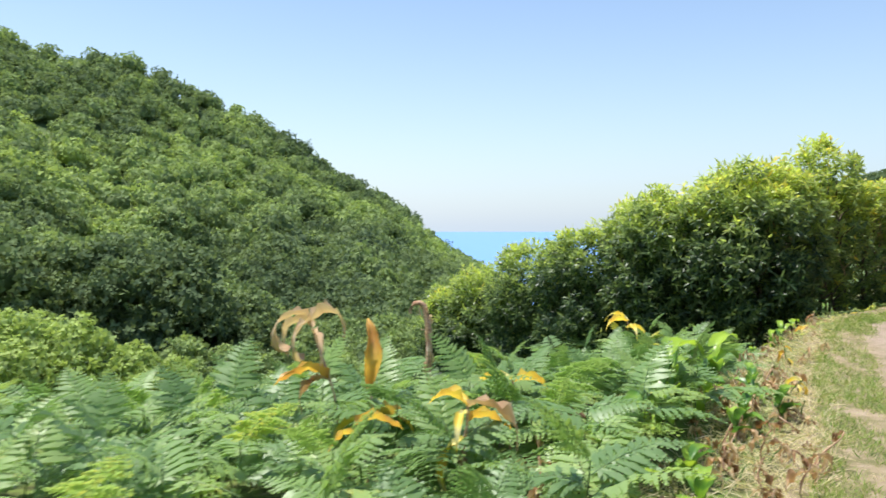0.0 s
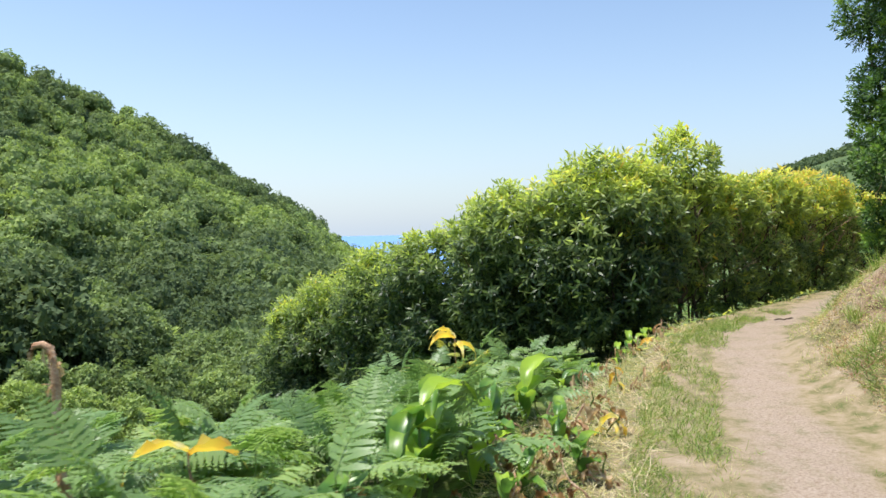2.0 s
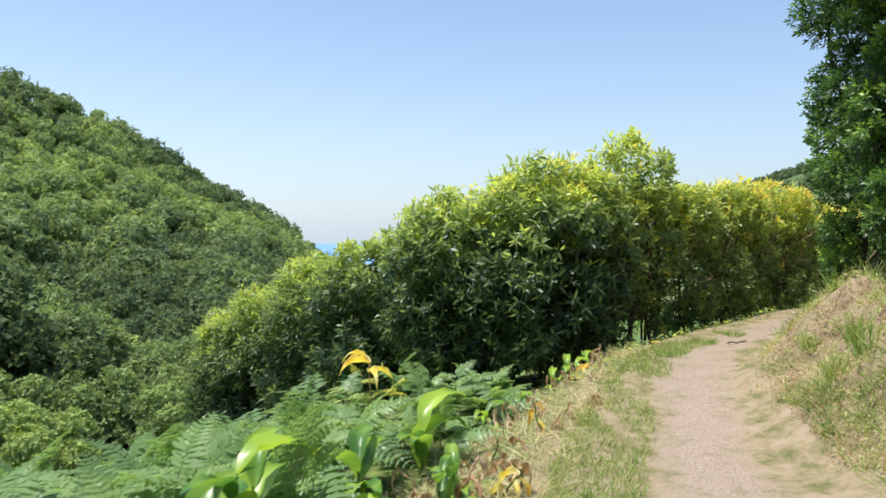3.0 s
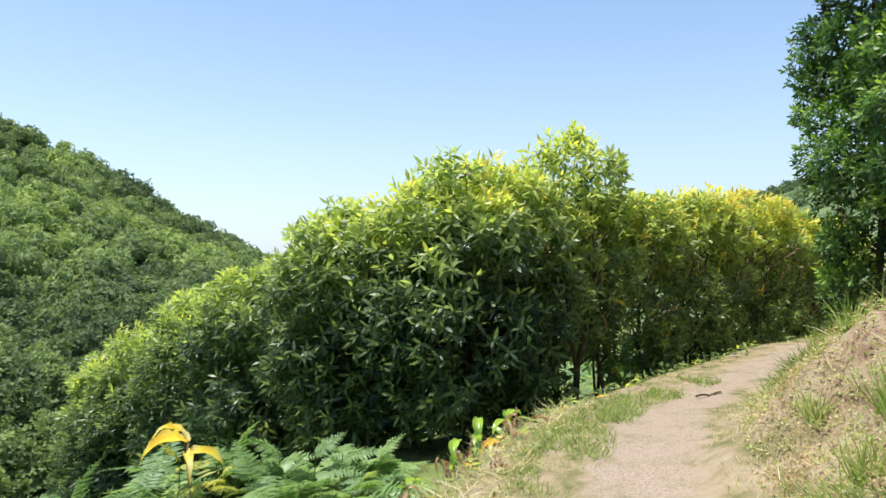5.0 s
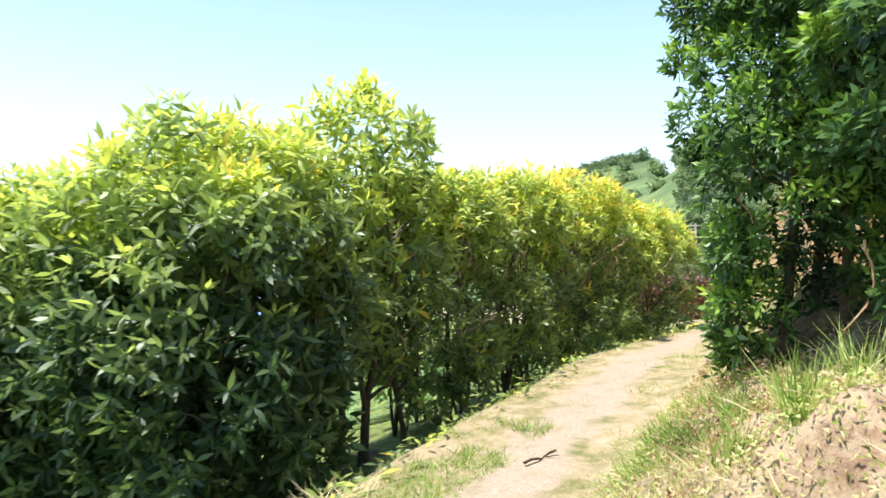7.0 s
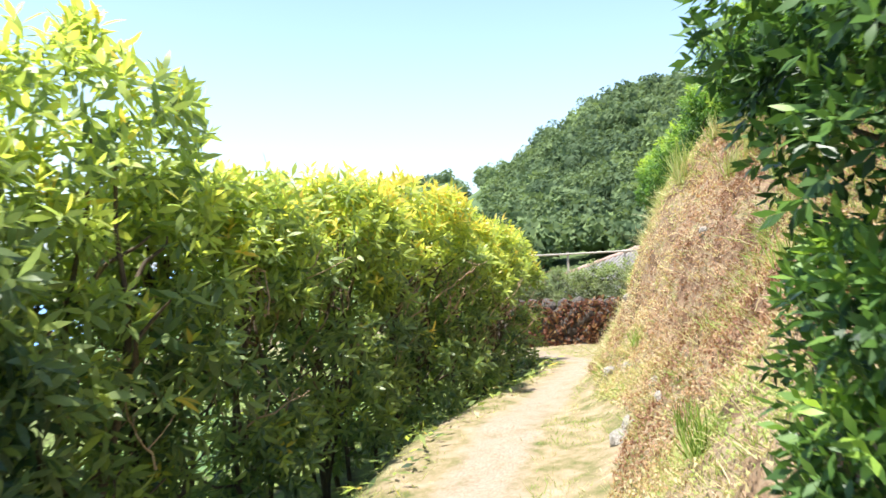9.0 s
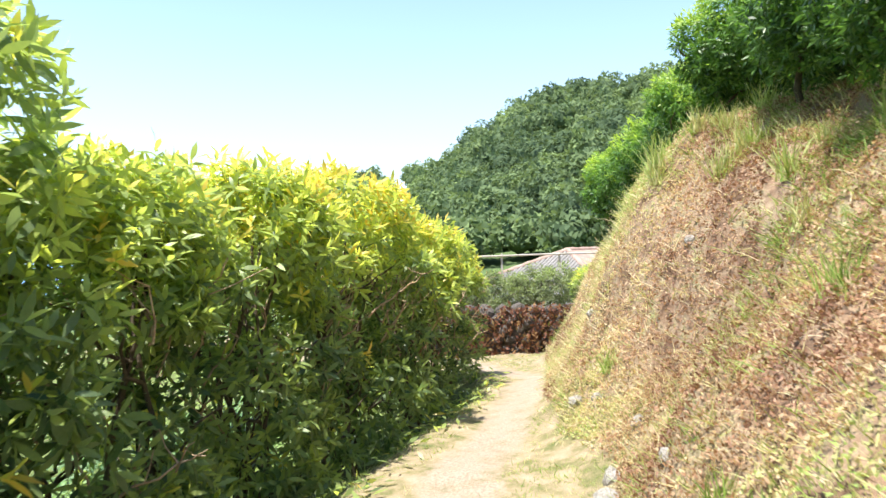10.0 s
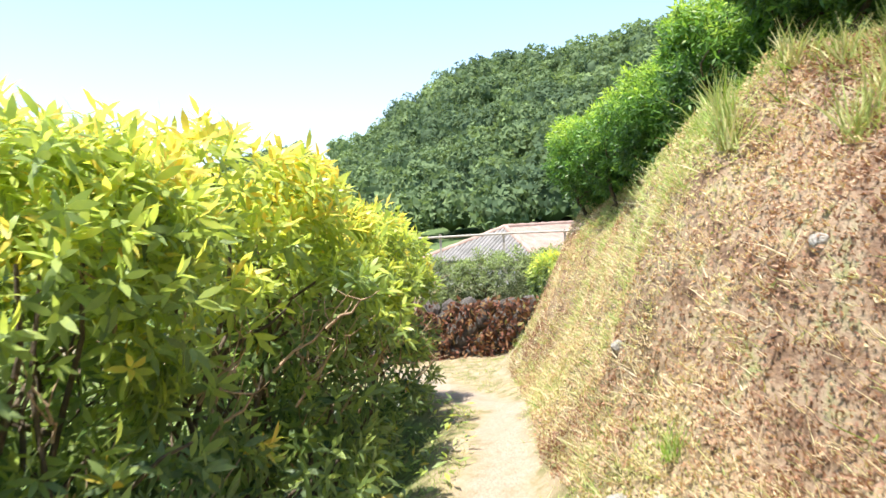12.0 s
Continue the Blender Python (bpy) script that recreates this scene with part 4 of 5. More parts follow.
def withered_stalk(x, y, tall):
    """A dead stalk with a hooked tip, wrapped in flaking sheaths."""
    root = new("lily_plant")
    root.location = (x, y, float(land(x, y)))
    u = np.linspace(0, 1, 15)
    pts = np.stack([-0.12 * u * tall + 0.02 * np.sin(u * 9), 0.02 * np.sin(u * 7), u * tall - 0.05], -1)
    tip = pts[-1] + np.array([(-0.03, 0, 0.02), (-0.07, 0.01, 0.015), (-0.095, 0.015, -0.02), (-0.1, 0.02, -0.06)])
    pts = np.concatenate([pts, tip])
    rad = np.concatenate([0.022 + 0.007 * np.sin(u * 31) + 0.004 * np.sin(u * 57), (0.018, 0.016, 0.014, 0.009)])
    v, f = tubes([(pts, rad)], 8)
    part("stalk", raw_mesh("lily_stalk", v, f, STALK, soft=True), root)
    for k in range(13):
        i = 3 + k if k < 12 else 14
        part("leaf", DEAD_LEAVES[k % 4], root, m=pose(*pts[i], 0, 0, k * 137) @ pose(0, 0, 0, -58 + 9 * (k % 5), 0, 0) @ Matrix.Scale(0.32 + 0.06 * (k % 3), 4))
    return tagged(root, "brown withered lily stalk with papery bark", "plant", group="lily plants beside the path")


lily(-0.45, 4.1, above(-0.45, 4.1, 0.98), [(1.0, 110, 30, DEAD_LEAVES[3], 1.0), (1.0, -60, 35, DEAD_LEAVES[2], 0.9), (0.98, 150, 10, DEAD_LEAVES[3], 0.9), (0.97, 60, 20, DEAD_LEAVES[2], 1.0), (0.95, 200, 0, DEAD_LEAVES[1], 0.9), (0.72, 100, 8, YELLOW_LEAVES[0], 1.0), (0.7, 85, -5, DEAD_LEAVES[1], 0.9)],
     "withered lily plant with curled orange leaves", (-0.27, 0.0), STALK, 0.011)
lily(-0.42, 4.12, above(-0.42, 4.12, 0.6), [(1.0, 10, 84, YELLOW_LEAVES[0], 1.35), (0.75, 100, 0, YELLOW_LEAVES[2], 0.9), (0.8, 250, 10, YELLOW_LEAVES[1], 0.8)], "yellowed lily plant among the ferns", (0.02, 0.0), STALK, 0.01)
withered_stalk(0.0, 5.2, above(0.0, 5.2, 1.0))
lily(0.1, 3.4, above(0.1, 3.4, 0.66), [(1.0, 60, 25, YELLOW_LEAVES[1], 0.65), (0.95, 160, 5, YELLOW_LEAVES[2], 0.65), (1.0, 250, 5, DEAD_LEAVES[1], 1.1), (0.9, -70, 0, YELLOW_LEAVES[0], 0.8), (0.8, 120, -40, YELLOW_LEAVES[2], 0.9), (0.7, 0, -40, DEAD_LEAVES[0], 1.1), (0.6, 200, -30, DEAD_LEAVES[2], 1.1)],
     "yellowed lily plant among the ferns", (0.02, 0.02), STALK, 0.012)
lily(-0.4, 3.35, above(-0.4, 3.35, 0.6), [(1.0, -75, 5, YELLOW_LEAVES[0], 0.75), (0.95, 120, -10, YELLOW_LEAVES[0], 0.5)], "yellowed lily plant among the ferns", (0.0, 0.0), GREEN_STALK, 0.009)
lily(0.5, 5.2, above(0.5, 5.2, 0.42), [(1.0, 100, 15, YELLOW_LEAVES[2], 1.0), (0.98, -80, 10, YELLOW_LEAVES[1], 0.9), (0.7, 20, -10, DEAD_LEAVES[1], 0.9)], "yellowed lily plant among the ferns", (0.0, 0.0), STALK, 0.01)
for x, y in ((0.45, 3.6), (0.75, 3.9), (0.95, 4.35), (0.6, 4.2), (1.2, 4.75)):
    lily(x, y, rng.uniform(0.3, 0.5), [(rng.uniform(0.5, 1), rng.uniform(0, 360), rng.uniform(-30, 30), DEAD_LEAVES[k], rng.uniform(0.6, 0.85)) for k in range(4)], "brown withered lily plant at the path's edge", (rng.normal(0, 0.25), rng.normal(0, 0.25)), STALK, 0.012)
lily(2.4, 9.6, above(2.4, 9.6, 0.28), [(1.0, 100, 10, YELLOW_LEAVES[1], 1.0), (1.0, 60, 40, YELLOW_LEAVES[2], 0.9), (0.9, -90, 10, YELLOW_LEAVES[3], 0.9), (0.9, 190, 20, YELLOW_LEAVES[2], 0.9)], "yellowed lily plant among the ferns", (0.05, 0.0), STALK, 0.01)
# cut stalks and dead leaves along the edge
for k in range(70):
    u = rng.uniform(0, 1)
    s = 17.8 + u * 8.2
    x, y = np.interp(s, EDGE_RUN, EDGE[:, 0]), np.interp(s, EDGE_RUN, EDGE[:, 1])
    off = rng.uniform(-0.1, 0.8)
    x, y = x - 0.85 * off, y + 0.5 * off
    mesh = YELLOW_LEAVES if k % 14 == 0 else DEAD_LEAVES
    lily(x, y, rng.uniform(0.06, 0.24), [(rng.uniform(0.2, 1), rng.uniform(0, 360), rng.uniform(-50, 5), mesh[int(rng.integers(0, 4))], rng.uniform(0.3, 0.62)) for _ in range(4)],
         "cut dry lily stalk at the path's edge", (rng.normal(0, 0.5), rng.normal(0, 0.5)), STALK if k % 4 else GREEN_STALK, 0.008)

# ---- grass ----
BLADE_V = np.array([(-0.5, 0, 0), (0.5, 0, 0), (0.35, 0.55, 0.0), (-0.35, 0.55, 0.0), (0, 1, -0.18)])
BLADE_F = np.array([(0, 1, 2), (0, 2, 3), (3, 2, 4)])


def grass(name, label, x, y, length, width, tint, blades, splay, outward=(0, 0, 0)):
    n = len(x)
    z = land(x, y)
    base = np.repeat(np.stack([x, y, z - 0.01], -1), blades, 0) + rng.normal(0, 0.02, (n * blades, 3)) * (1, 1, 0)
    d = unit(np.stack([rng.normal(0, splay, n * blades), rng.normal(0, splay, n * blades), np.ones(n * blades)], -1) + np.array(outward))
    ln = np.repeat(length, blades) * rng.uniform(0.6, 1.2, n * blades)
    size = np.stack([np.full(n * blades, width) * rng.uniform(0.7, 1.3, n * blades), ln, ln], -1)
    v, f, t = stamp(BLADE_V, BLADE_F, base, d, rng.normal(size=d.shape) + (0, 0, 0.3), size, np.clip(np.repeat(tint, blades) + rng.normal(0, 0.1, n * blades), 0, 1))
    return tagged(new(name, raw_mesh(name, v, f, GRASS, t)), label, "grass", kind="stuff")


def scatter(n, x0, x1, y0, y1):
    x, y = rng.uniform(x0, x1, n), rng.uniform(y0, y1, n)
    d, s = beside(x, y, EDGE)
    e, _ = beside(x, y, FOOT)
    return x, y, d, -e, s


x, y, d, e, s = scatter(120000, 1.0, 16.0, 2.5, 18.0)
patch = wobble(x, y, 0.5, 2.5) + 0.6 * wobble(x, y, 0.18, 4.4)
wear = np.exp(-((d + np.interp(s, TRACK_S, TRACK_OFF)) / np.interp(s, TRACK_S, TRACK_W)) ** 4)
ok = (d < 0.3) & (e < 0.5) & (rng.uniform(0, 1, len(x)) < np.clip(0.34 + 0.5 * patch - 0.9 * wear, 0.0, 1))
x, y, d, e, patch = x[ok][:22000], y[ok][:22000], d[ok][:22000], e[ok][:22000], patch[ok][:22000]
grass("grass", "short mown grass, part dry, beside the trodden path", x, y, np.clip(rng.normal(0.045, 0.018, len(x)), 0.02, 0.12), 0.004, np.clip(0.66 - 0.36 * patch + rng.normal(0, 0.14, len(x)), 0.05, 1), 5, 0.9)
x, y, d, e, s = scatter(150000, 4.8, 15.0, 5.5, 15.5)
patch = wobble(x, y, 0.7, 8.5) + 0.5 * wobble(x, y, 0.25, 1.4)
ok = (e > 0.1) & (e < np.where(s < 28, 0.95, 2.1)) & (rng.uniform(0, 1, len(x)) < np.clip(0.45 + 0.5 * patch + 0.2 * (e < 0.85) * (s > 30.5), 0.03, 1)) & (s > 21)
x, y, e, patch, s = x[ok][:30000], y[ok][:30000], e[ok][:30000], patch[ok][:30000], s[ok][:30000]
grass("bank_grass", "dry and green grass hanging on the bank", x, y, np.clip(rng.normal(0.1, 0.05, len(x)) + 0.05 * (e > 1.3), 0.03, 0.3), 0.0045, np.clip(0.43 - 0.05 * (s < 28) + 0.17 * (e < 0.85) * (s > 30) - 0.4 * patch + rng.normal(0, 0.16, len(x)), 0.05, 1), 5, 1.25, (-0.15, 0.22, 0.0))
x, y, d, e, s = scatter(70000, 5.0, 17.0, 5.0, 17.0)
ok = (e > 0.0) & (e < 1.9) & (s > 21)
x, y, e = x[ok][:4200], y[ok][:4200], e[ok][:4200]
grass("dry_straw", "dry straw and dead stems matted on the bank", x, y, np.clip(rng.normal(0.075, 0.03, len(x)), 0.03, 0.2), 0.003, np.clip(rng.normal(0.76, 0.16, len(x)), 0.35, 1), 3, 1.3, (-0.2, 0.3, -0.7))
x, y, d, e, s = scatter(60000, 0.5, 8.0, 1.5, 12.0)
ok = (d > -0.15) & (d < 0.8) & (s > 17.5) & (s < 26.5)
x, y = x[ok][:2600], y[ok][:2600]
grass("cut_straw", "tangle of cut dry stems at the path's edge", x, y, np.clip(rng.normal(0.16, 0.07, len(x)), 0.05, 0.35), 0.006, np.clip(rng.normal(0.8, 0.14, len(x)), 0.4, 1), 4, 1.5, (0, 0, -0.5))
x, y, d, e, s = scatter(90000, 0.5, 12.0, 1.5, 14.0)
ok = (d > -0.6) & (d < -0.05) & (s > 17) & (s < 28) & (wobble(x, y, 0.4, 6.0) > -0.3)
x, y = x[ok][:5000], y[ok][:5000]
grass("verge_grass", "fresh green grass along the path's edge", x, y, np.clip(rng.normal(0.075, 0.025, len(x)), 0.03, 0.16), 0.005, np.clip(rng.normal(0.34, 0.14, len(x)), 0.05, 0.8), 5, 0.7)


# low weeds and dry litter on the bank
x, y, d, e, s = scatter(1300000, 5.0, 16.0, 5.0, 16.0)
patch = wobble(x, y, 0.6, 5.5) + 0.6 * wobble(x, y, 0.2, 2.4)
ok = (e > 0.05) & (e < 2.7) & (patch > -1.2) & (s > 20) & (rng.uniform(0, 1, len(x)) < np.where(s > 28.5, 1.0, np.where(e > 0.95, 0.08, 0.4)) * np.clip(0.5 + 2 * e, 0, 1))
x, y, patch = x[ok][:230000], y[ok][:230000], (patch + 0.6 * (s < 28.5))[ok][:230000]
n = len(x)
v, f, t = stamp(np.array([(-0.25, 0, 0), (0.25, 0.1, 0.05), (0, 1, -0.1)]), np.array([(0, 1, 2)]), np.stack([x, y, land(x, y) + rng.uniform(0, 0.07, n)], -1), rng.normal(size=(n, 3)), rng.normal(size=(n, 3)) * 0.9 + (-0.3, 0.4, 0.6), np.stack([rng.uniform(0.014, 0.034, n), rng.uniform(0.012, 0.036, n), rng.uniform(0.012, 0.036, n)], -1), np.clip(0.33 + 0.4 * patch + rng.normal(0, 0.18, n), 0, 1))
tagged(new("weeds", raw_mesh("weeds", v, f, CREEPER, t)), "low reddish weeds and dry leaves on the bank", "weeds", kind="stuff")
# hedge clippings along the path's edge
x, y, d, e, s = scatter(26000, 4.0, 14.0, 8.0, 17.0)
ok = (d > -0.12) & (d < 0.6) & (s > 24.5)
x, y = x[ok][:900], y[ok][:900]
n = len(x)
v, f, t = stamp(LEAF_LO_V, LEAF_LO_F, np.stack([x, y, land(x, y) + rng.uniform(0.01, 0.09, n)], -1), rng.normal(size=(n, 3)) * (1, 1, 0.3), rng.normal(size=(n, 3)) * 0.4 + (0, 0, 1), rng.uniform(0.07, 0.13, n), np.clip(rng.normal(0.5, 0.25, n), 0, 1))
tagged(new("clippings", raw_mesh("clippings", v, f, HEDGE, t)), "cut hedge leaves lying along the path's edge", "clippings", kind="stuff")


# tall tufts on the bank
def tuft(x, y, n, length, tint, name="grass_tuft"):
    z = float(land(x, y))
    base = np.zeros((n, 3)) + rng.normal(0, 0.03, (n, 3)) * (1, 1, 0)
    d = unit(np.stack([rng.normal(0, 0.35, n), rng.normal(0, 0.35, n), np.ones(n)], -1))
    ln = length * rng.uniform(0.5, 1.1, n)
    v, f, t = stamp(BLADE_V, BLADE_F, base, d, rng.normal(size=(n, 3)), np.stack([np.full(n, 0.009), ln, ln], -1), np.clip(tint + rng.normal(0, 0.1, n), 0, 1))
    ob = new(name, raw_mesh(name, v, f, GRASS, t))
    ob.location = (x, y, z - 0.02)
    return tagged(ob, "tall green grass tuft on the bank", "grass tuft", group="tufts on the bank")


for x, y, ln, tn in [(11.1, 11.75, 0.42, 0.42), (11.0, 11.68, 0.4, 0.45), (10.75, 10.6, 0.3, 0.5), (10.5, 10.35, 0.3, 0.45), (11.1, 11.2, 0.32, 0.5), (11.2, 11.45, 0.3, 0.55), (10.95, 10.9, 0.3, 0.4), (11.3, 11.0, 0.35, 0.35), (10.75, 11.1, 0.4, 0.45), (10.3, 10.5, 0.4, 0.4), (11.9, 12.0, 0.35, 0.45), (10.0, 9.9, 0.4, 0.35), (9.6, 9.6, 0.45, 0.4), (10.35, 11.75, 0.22, 0.3),
                     (9.3, 10.7, 0.2, 0.35), (8.5, 10.15, 0.25, 0.2), (8.0, 9.8, 0.3, 0.2), (9.1, 9.9, 0.3, 0.25), (6.6, 7.9, 0.35, 0.3), (5.75, 6.9, 0.45, 0.25), (5.95, 7.25, 0.4, 0.3), (5.6, 7.0, 0.3, 0.3), (6.3, 7.9, 0.35, 0.25), (5.9, 7.7, 0.25, 0.35), (6.55, 8.4, 0.3, 0.25), (6.4, 7.4, 0.4, 0.3), (6.2, 8.1, 0.22, 0.3), (6.75, 9.1, 0.2, 0.25), (7.3, 9.4, 0.25, 0.3), (6.1, 6.9, 0.35, 0.35), (10.9, 11.0, 0.45, 0.5), (9.9, 10.3, 0.3, 0.55)]:
    tuft(x, y, 64, ln * 0.85, tn + 0.08)


# ---- stones on the bank, a stick on the path ----
def rock_mesh(seed, mat=STONE):
    bm = bmesh.new()
    bmesh.ops.create_icosphere(bm, subdivisions=2, radius=1.0)
    for vert in bm.verts:
        q = vert.co.copy()
        vert.co = q * (1 + 0.3 * noise.noise(q * 1.3 + Vector((seed * 3.7, 0, 0))) + 0.1 * noise.noise(q * 4 + Vector((0, seed, 0))))
    me = bpy.data.meshes.new("stone")
    bm.to_mesh(me)
    bm.free()
    me.materials.append(mat)
    return me


DARK_STONE = rough_material("wall_stone", [(0.3, (0.05, 0.042, 0.036)), (0.55, (0.13, 0.11, 0.095)), (0.75, (0.24, 0.21, 0.18))], 5.0, 45.0, bump=0.5)
ROCKS = [rock_mesh(k) for k in range(5)]
WALL_ROCKS = [rock_mesh(k + 5, DARK_STONE) for k in range(5)]
for k, (x, y, r) in enumerate([(10.28, 11.98, 0.1), (10.2, 11.75, 0.09), (9.75, 11.2, 0.08), (9.3, 11.1, 0.11), (9.0, 10.95, 0.13), (10.5, 11.2, 0.07), (10.0, 10.9, 0.06), (9.85, 10.75, 0.06), (8.85, 10.55, 0.07), (11.0, 12.3, 0.08)]):
    ob = new("stone", ROCKS[k % 5])
    ob.matrix_basis = pose(x, y, float(land(x, y)) - r * 0.05, 20 * k, 35 * k, 60 * k) @ Matrix.Diagonal((r * 0.7, r * 0.6, r * 0.5, 1))
    tagged(ob, "pale grey stone half buried in the bank", "stone", group="stones in the bank")

sx, sy = 6.6, 9.95
sz0 = float(land(sx, sy))
v, f = tubes([twisty((-0.15, -0.06, 0.012), (0.15, 0.06, 0.014), 0.009, 0.005, 0, 7, 0.015), twisty((0.02, 0.0, 0.014), (0.1, -0.05, 0.02), 0.006, 0.003, 1, 4, 0.008)], 6)
ob = tagged(new("stick", raw_mesh("stick", v, f, BARK, soft=True)), "short dry stick lying across the path", "stick")
ob.location = (sx, sy, sz0)

# ---- wall, shrubs, house and trellis at the bend ----
F12, R12 = Vector((0.78, 0.625, 0)), Vector((0.625, -0.78, 0))
wall = new("stone_wall")
wx, wy = 16.3, 17.0
wz = float(land(wx, wy)) - 0.1
wall.matrix_basis = pose(wx, wy, wz, 0, 0, math.degrees(math.atan2(R12.y, R12.x)))
for row in range(5):
    for k in range(18):
        r = 0.17
        ux = -3.4 + k * 0.29 + 0.14 * (row % 2)
        part("stone", WALL_ROCKS[(k * 3 + row) % 5], wall, m=pose(ux, rng.normal(0, 0.03), 0.12 + row * 0.17, 17 * k, 29 * row, 41 * (k + row)) @ Matrix.Diagonal((r * rng.uniform(0.85, 1.1), r, r * rng.uniform(0.65, 0.8), 1)))
tagged(wall, "low dark dry-stone wall overgrown with reddish creeper", "wall")
n = 3600
lx, lz = rng.uniform(-3.6, 2.0, n), rng.uniform(0.0, 0.95, n)
p = np.array((wx, wy, wz)) + lx[:, None] * np.array(R12) - (0.17 + rng.uniform(0, 0.16, n))[:, None] * np.array(F12) + lz[:, None] * np.array((0, 0, 1))
keep = wobble(lx, lz, 0.3, 1.0) > -0.35
p = p[keep]
n = len(p)
v, f, t = stamp(LEAF_LO_V, LEAF_LO_F, p, rng.normal(size=(n, 3)) - (0, 0, 0.6), -np.array(F12) + rng.normal(0, 0.6, (n, 3)), np.stack([rng.uniform(0.1, 0.2, n), rng.uniform(0.07, 0.13, n), rng.uniform(0.07, 0.13, n)], -1), np.clip(rng.normal(0.3, 0.22, n), 0, 1))
tagged(new("creeper", raw_mesh("creeper", v, f, WALL_LEAF, t)), "reddish brown creeper hanging on the stone wall", "creeper", kind="stuff")
for x, y, top, half, young, mat in [(17.4, 19.0, 1.3, 0.95, 0.75, SCRUB), (18.3, 18.1, 1.35, 0.9, 0.75, SCRUB), (16.6, 20.2, 1.2, 1.0, 0.7, SCRUB), (19.4, 17.4, 1.4, 0.8, 0.75, SCRUB), (17.6, 16.55, 1.35, 0.35, 0.8, HEDGE)]:
    ob = shrub(x, y, top, half, young, 0.0, 70, 0, leaf=0.08, mat=mat, name="wild_shrub", stems=3, bough=0.24, per=22, dark=0.3)
    tagged(ob, "grey-green wild shrub behind the stone wall" if mat is SCRUB else "light green young shrub beside the stone wall", "shrub")


def box(bm, size, centre):
    m = Matrix.Translation(centre) @ Matrix.Diagonal((*size, 1))
    r = bmesh.ops.create_cube(bm, size=1.0, matrix=m)
    return r["verts"]


def from_bm(name, bm, mat):
    me = bpy.data.meshes.new(name)
    bm.to_mesh(me)
    bm.free()
    me.materials.append(mat)
    return me


def house():
    """A low house with a hipped tile roof: x runs along the ridge."""
    root = new("house")
    o = Vector((7.35, 10.57, 0)) + F12 * 34 + R12 * 4.6
    root.matrix_basis = pose(o.x, o.y, 0.2, 0, 0, math.degrees(math.atan2(R12.y, R12.x)) + 52)
    L, W, H = 5.4, 3.1, 1.3
    ground_z = float(land(o.x, o.y)) - 0.25 - 0.6
    for nm_, size, c in [("wall", (2 * L - 0.8, 0.3, -ground_z), (0, -W + 0.4, ground_z / 2)), ("wall", (2 * L - 0.8, 0.3, -ground_z), (0, W - 0.4, ground_z / 2)), ("wall", (0.3, 2 * W - 1.1, -ground_z), (-L + 0.4, 0, ground_z / 2)), ("wall", (0.3, 2 * W - 1.1, -ground_z), (L - 0.4, 0, ground_z / 2))]:
        bm = bmesh.new()
        box(bm, size, c)
        part(nm_, from_bm("house_wall", bm, PLASTER), root)
    r = 3.0
    faces = {"front": ([(-L, -W, 0), (L, -W, 0), (r, 0, H), (-r, 0, H)], TILE), "back": ([(L, W, 0), (-L, W, 0), (-r, 0, H), (r, 0, H)], TILE), "end": ([(-L, W, 0), (-L, -W, 0), (-r, 0, H)], GREY_TILE), "end2": ([(L, -W, 0), (L, W, 0), (r, 0, H)], GREY_TILE)}
    for key, (q, mat) in faces.items():
        # rows of half-round tiles running down the slope
        q = [np.array(c, float) for c in q]
        a, b, top = q[0], q[1], q[-1]
        ex = unit(b - a)
        nrm = unit(np.cross(ex, top - a))
        up = np.cross(nrm, ex)
        if nrm[2] < 0:
            nrm, up = -nrm, -up
        width, hgt = np.linalg.norm(b - a), abs(np.dot(top - a, up))
        inset = abs(np.dot(top - a, ex))
        paths = []
        for w in np.arange(0.1, width - 0.05, 0.2):
            run = min(1.0, w / inset, (width - w) / inset) * hgt
            if run < 0.15:
                continue
            k = max(2, int(run / 0.4) + 1)
            uu = np.linspace(0, run, k)
            pts = a + ex * w + up * uu[:, None] + nrm * 0.03
            paths.append((pts, np.full(k, 0.085)))
        slope = part("roof_slope", raw_mesh("roof_slope", [c - nrm * 0.02 for c in q] if len(q) == 4 else [c - nrm * 0.02 for c in (*q, q[-1] + ex * 0.001)], [(0, 1, 2, 3)], mat), root)
        for path in paths:
            vv, ff = tubes([path], 6)
            part("roof_tile", raw_mesh("roof_tile", vv, ff, mat, soft=True), slope)
    for a, b in [((-r, 0, H), (r, 0, H)), ((-L, -W, 0), (-r, 0, H)), ((-L, W, 0), (-r, 0, H)), ((L, -W, 0), (r, 0, H)), ((L, W, 0), (r, 0, H))]:
        a, b = np.array(a, float), np.array(b, float)
        k = 14
        pts = a + (b - a) * np.linspace(0, 1, k)[:, None] + (0, 0, 0.06)
        vv, ff = tubes([(pts, 0.12 + 0.02 * (np.arange(k) % 2))], 7)
        part("ridge_tile", raw_mesh("ridge_tiles", vv, ff, TILE, soft=True), root)
    return tagged(root, "low house with a hipped clay-tile roof below the wooded hill", "house")


house()


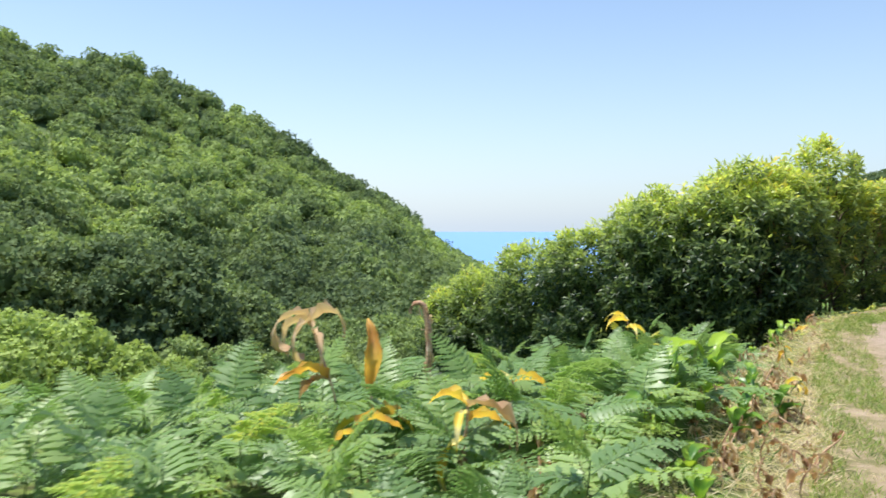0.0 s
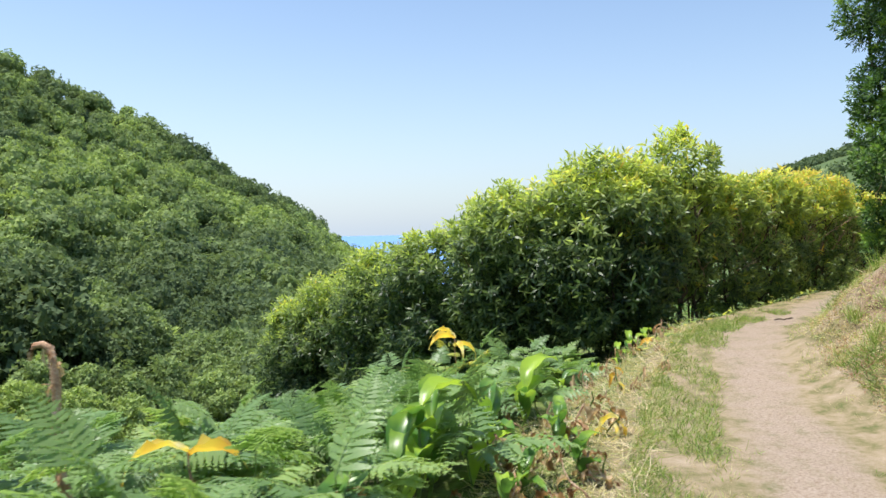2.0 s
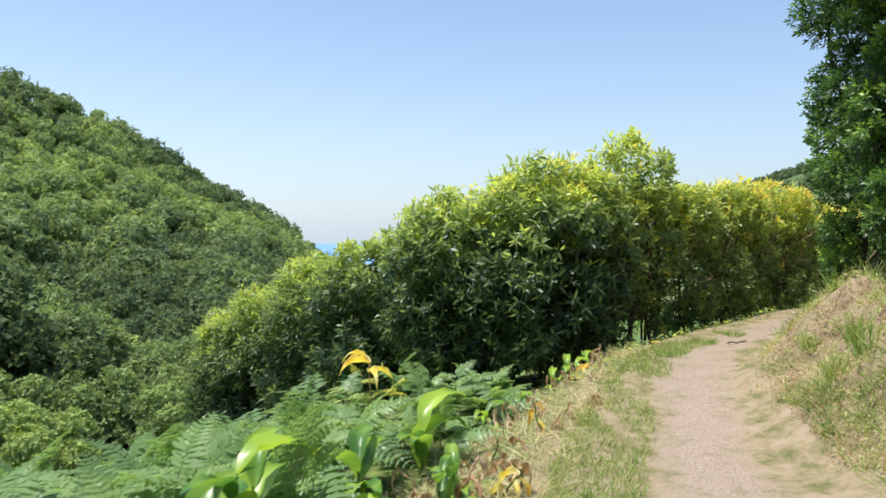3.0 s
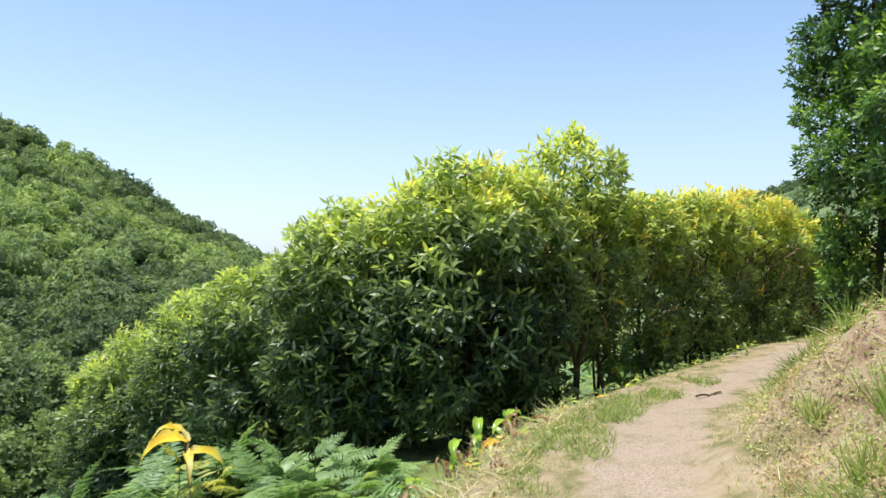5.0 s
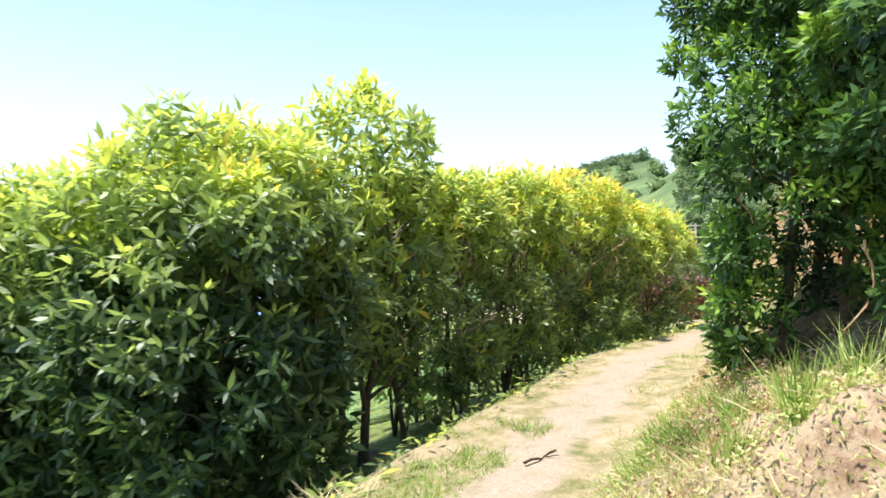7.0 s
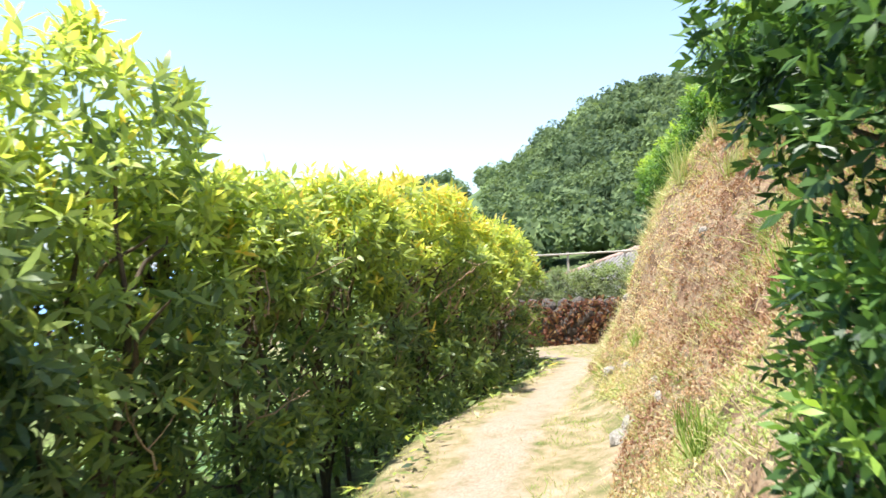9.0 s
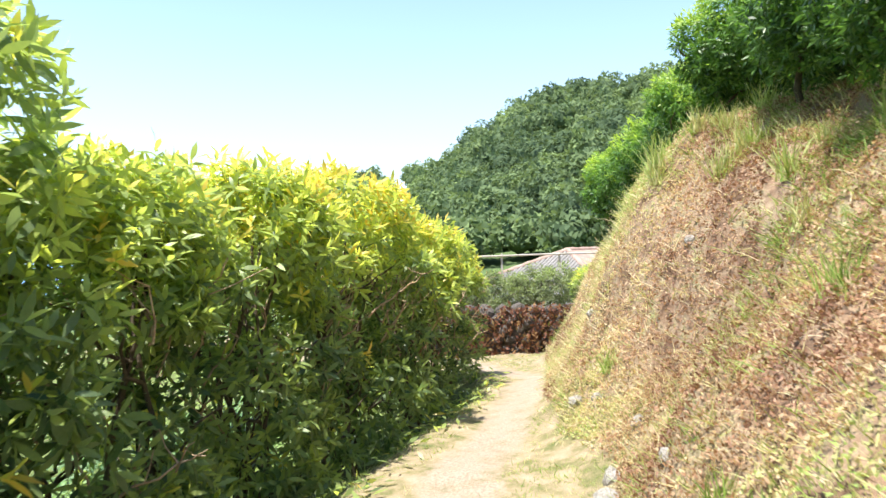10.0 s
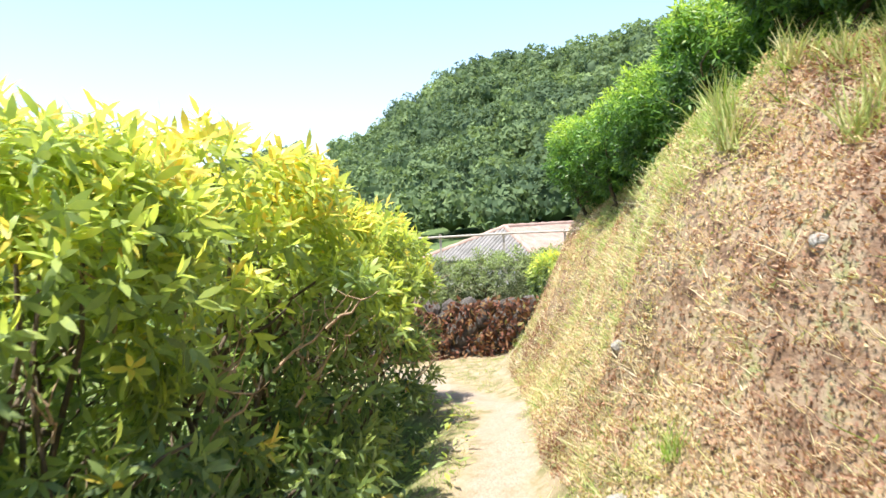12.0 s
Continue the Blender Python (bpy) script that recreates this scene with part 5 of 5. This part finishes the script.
def trellis():
    root = new("trellis")
    o = Vector((7.35, 10.57, 0)) + F12 * 19 + R12 * -1.6
    root.matrix_basis = pose(o.x, o.y, 0, 0, 0, math.degrees(math.atan2(R12.y, R12.x)))
    top = 1.55
    for k, ux in enumerate((-1.6, 0.0, 1.55, 3.2, 4.8)):
        q = Vector((o.x, o.y, 0)) + R12 * ux
        bm = bmesh.new()
        zb = float(land(q.x, q.y)) - 0.2
        hi = top + (0.42 if k == 1 else 0.05)
        box(bm, (0.06, 0.06, hi - zb), (ux, 0.06, (hi + zb) / 2))
        part("post", from_bm("trellis_post", bm, GREY_WOOD), root)
    for z, x0, x1, y in ((top, -2.4, 5.4, 0.0), (top + 0.36, -2.4, 0.1, 0.1), (top + 0.18, -1.9, 0.0, 0.12)):
        v, f = tubes([twisty((x0, y, z), (x1, y, z - 0.02), 0.035 if z == top else 0.018, 0.03 if z == top else 0.015, z, 9, 0.02)], 6)
        part("rail", raw_mesh("trellis_rail", v, f, GREY_WOOD, soft=True), root)
    return tagged(root, "weathered wooden trellis of posts and rails", "trellis")


trellis()


# ---- trees in the valley below the bracken ----
def valley_tree(x, y, crown, height, tint, clumps, label):
    base = float(land(x, y))
    root = new("valley_tree")
    root.location = (x, y, base)
    pts, rad = twisty((0, 0, -0.3), (0.2, 0.1, height * 0.62), crown * 0.045, crown * 0.015, x, 8, 0.15)
    paths = [(pts, rad)]
    lobes = []
    for k in range(18):
        a, hz = k * 2.4, 0.2 + 0.7 * (k + 0.5) / 18
        reach = crown * 0.62 * math.sqrt(max(0.05, 1 - (1.6 * (hz - 0.4)) ** 2))
        tip = np.array((math.cos(a) * reach, math.sin(a) * reach, height * hz))
        paths.append(twisty(pts[min(6, int(hz * 7))], tip, crown * 0.012, crown * 0.005, k, 5, 0.1))
        lobes.append((tip, crown * rng.uniform(0.4, 0.55)))
    vv, ff = tubes(paths, 6)
    part("trunk", raw_mesh("valley_trunk", vv, ff, BARK, soft=True), root)
    P, D, N, S, T = [], [], [], [], []
    for c, r in lobes:
        n = clumps // 18
        d = unit(rng.normal(size=(n, 3)))
        d[:, 2] = np.abs(d[:, 2]) * 1.35 - 0.35
        P.append(c + d * r * rng.uniform(0.55, 1.08, (n, 1)) * (1, 1, 0.8))
        N.append(unit(d + rng.normal(0, 0.5, (n, 3)) + (0, 0, 0.3)))
        D.append(rng.normal(size=(n, 3)))
        S.append(r * rng.uniform(0.2, 0.36, n))
        # sunlight on lobe tops is part of the leaf tint
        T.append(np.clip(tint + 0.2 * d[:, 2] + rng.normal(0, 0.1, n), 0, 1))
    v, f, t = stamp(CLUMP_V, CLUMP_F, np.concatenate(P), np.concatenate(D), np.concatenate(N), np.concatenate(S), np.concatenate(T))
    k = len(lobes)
    # cores tinted darker than the leaves, as shaded crown inside
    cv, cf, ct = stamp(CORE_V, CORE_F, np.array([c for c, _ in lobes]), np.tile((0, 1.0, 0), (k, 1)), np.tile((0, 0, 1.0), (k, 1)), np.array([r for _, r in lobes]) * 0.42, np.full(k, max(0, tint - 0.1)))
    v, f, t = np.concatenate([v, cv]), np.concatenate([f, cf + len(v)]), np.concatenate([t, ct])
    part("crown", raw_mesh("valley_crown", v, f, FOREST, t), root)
    return tagged(root, label, "tree", group="trees in the valley")


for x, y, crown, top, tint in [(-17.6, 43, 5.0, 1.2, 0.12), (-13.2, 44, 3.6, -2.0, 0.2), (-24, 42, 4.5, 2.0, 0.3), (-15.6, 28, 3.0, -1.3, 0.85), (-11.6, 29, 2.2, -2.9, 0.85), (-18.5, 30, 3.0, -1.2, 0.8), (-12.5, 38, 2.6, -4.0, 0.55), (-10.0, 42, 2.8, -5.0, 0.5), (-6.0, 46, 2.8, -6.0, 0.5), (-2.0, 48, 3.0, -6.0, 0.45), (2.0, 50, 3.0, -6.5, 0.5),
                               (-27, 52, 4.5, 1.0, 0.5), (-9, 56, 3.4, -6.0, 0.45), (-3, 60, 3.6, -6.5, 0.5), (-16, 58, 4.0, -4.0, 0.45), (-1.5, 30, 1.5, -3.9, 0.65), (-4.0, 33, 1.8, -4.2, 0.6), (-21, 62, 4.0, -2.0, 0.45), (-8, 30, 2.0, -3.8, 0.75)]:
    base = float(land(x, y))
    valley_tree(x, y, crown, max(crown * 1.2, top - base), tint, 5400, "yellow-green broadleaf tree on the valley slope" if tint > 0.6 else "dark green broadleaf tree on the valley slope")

# trees and hedges on the far terraced hill
sp = polar_spots(-43, -25, 396, 420, 420, 3.6)
woods("woods", "dark tree line along the far hilltop", sp, rng.uniform(3.0, 4.5, len(sp)), np.full(len(sp), 0.15), 60, 3.5)
sp = polar_spots(-46, -24, 150, 390, 60, 9.0)
woods("woods", "scattered trees among far green fields", sp, rng.uniform(2.5, 4.5, len(sp)), rng.uniform(0.2, 0.5, len(sp)), 60, 1.5)
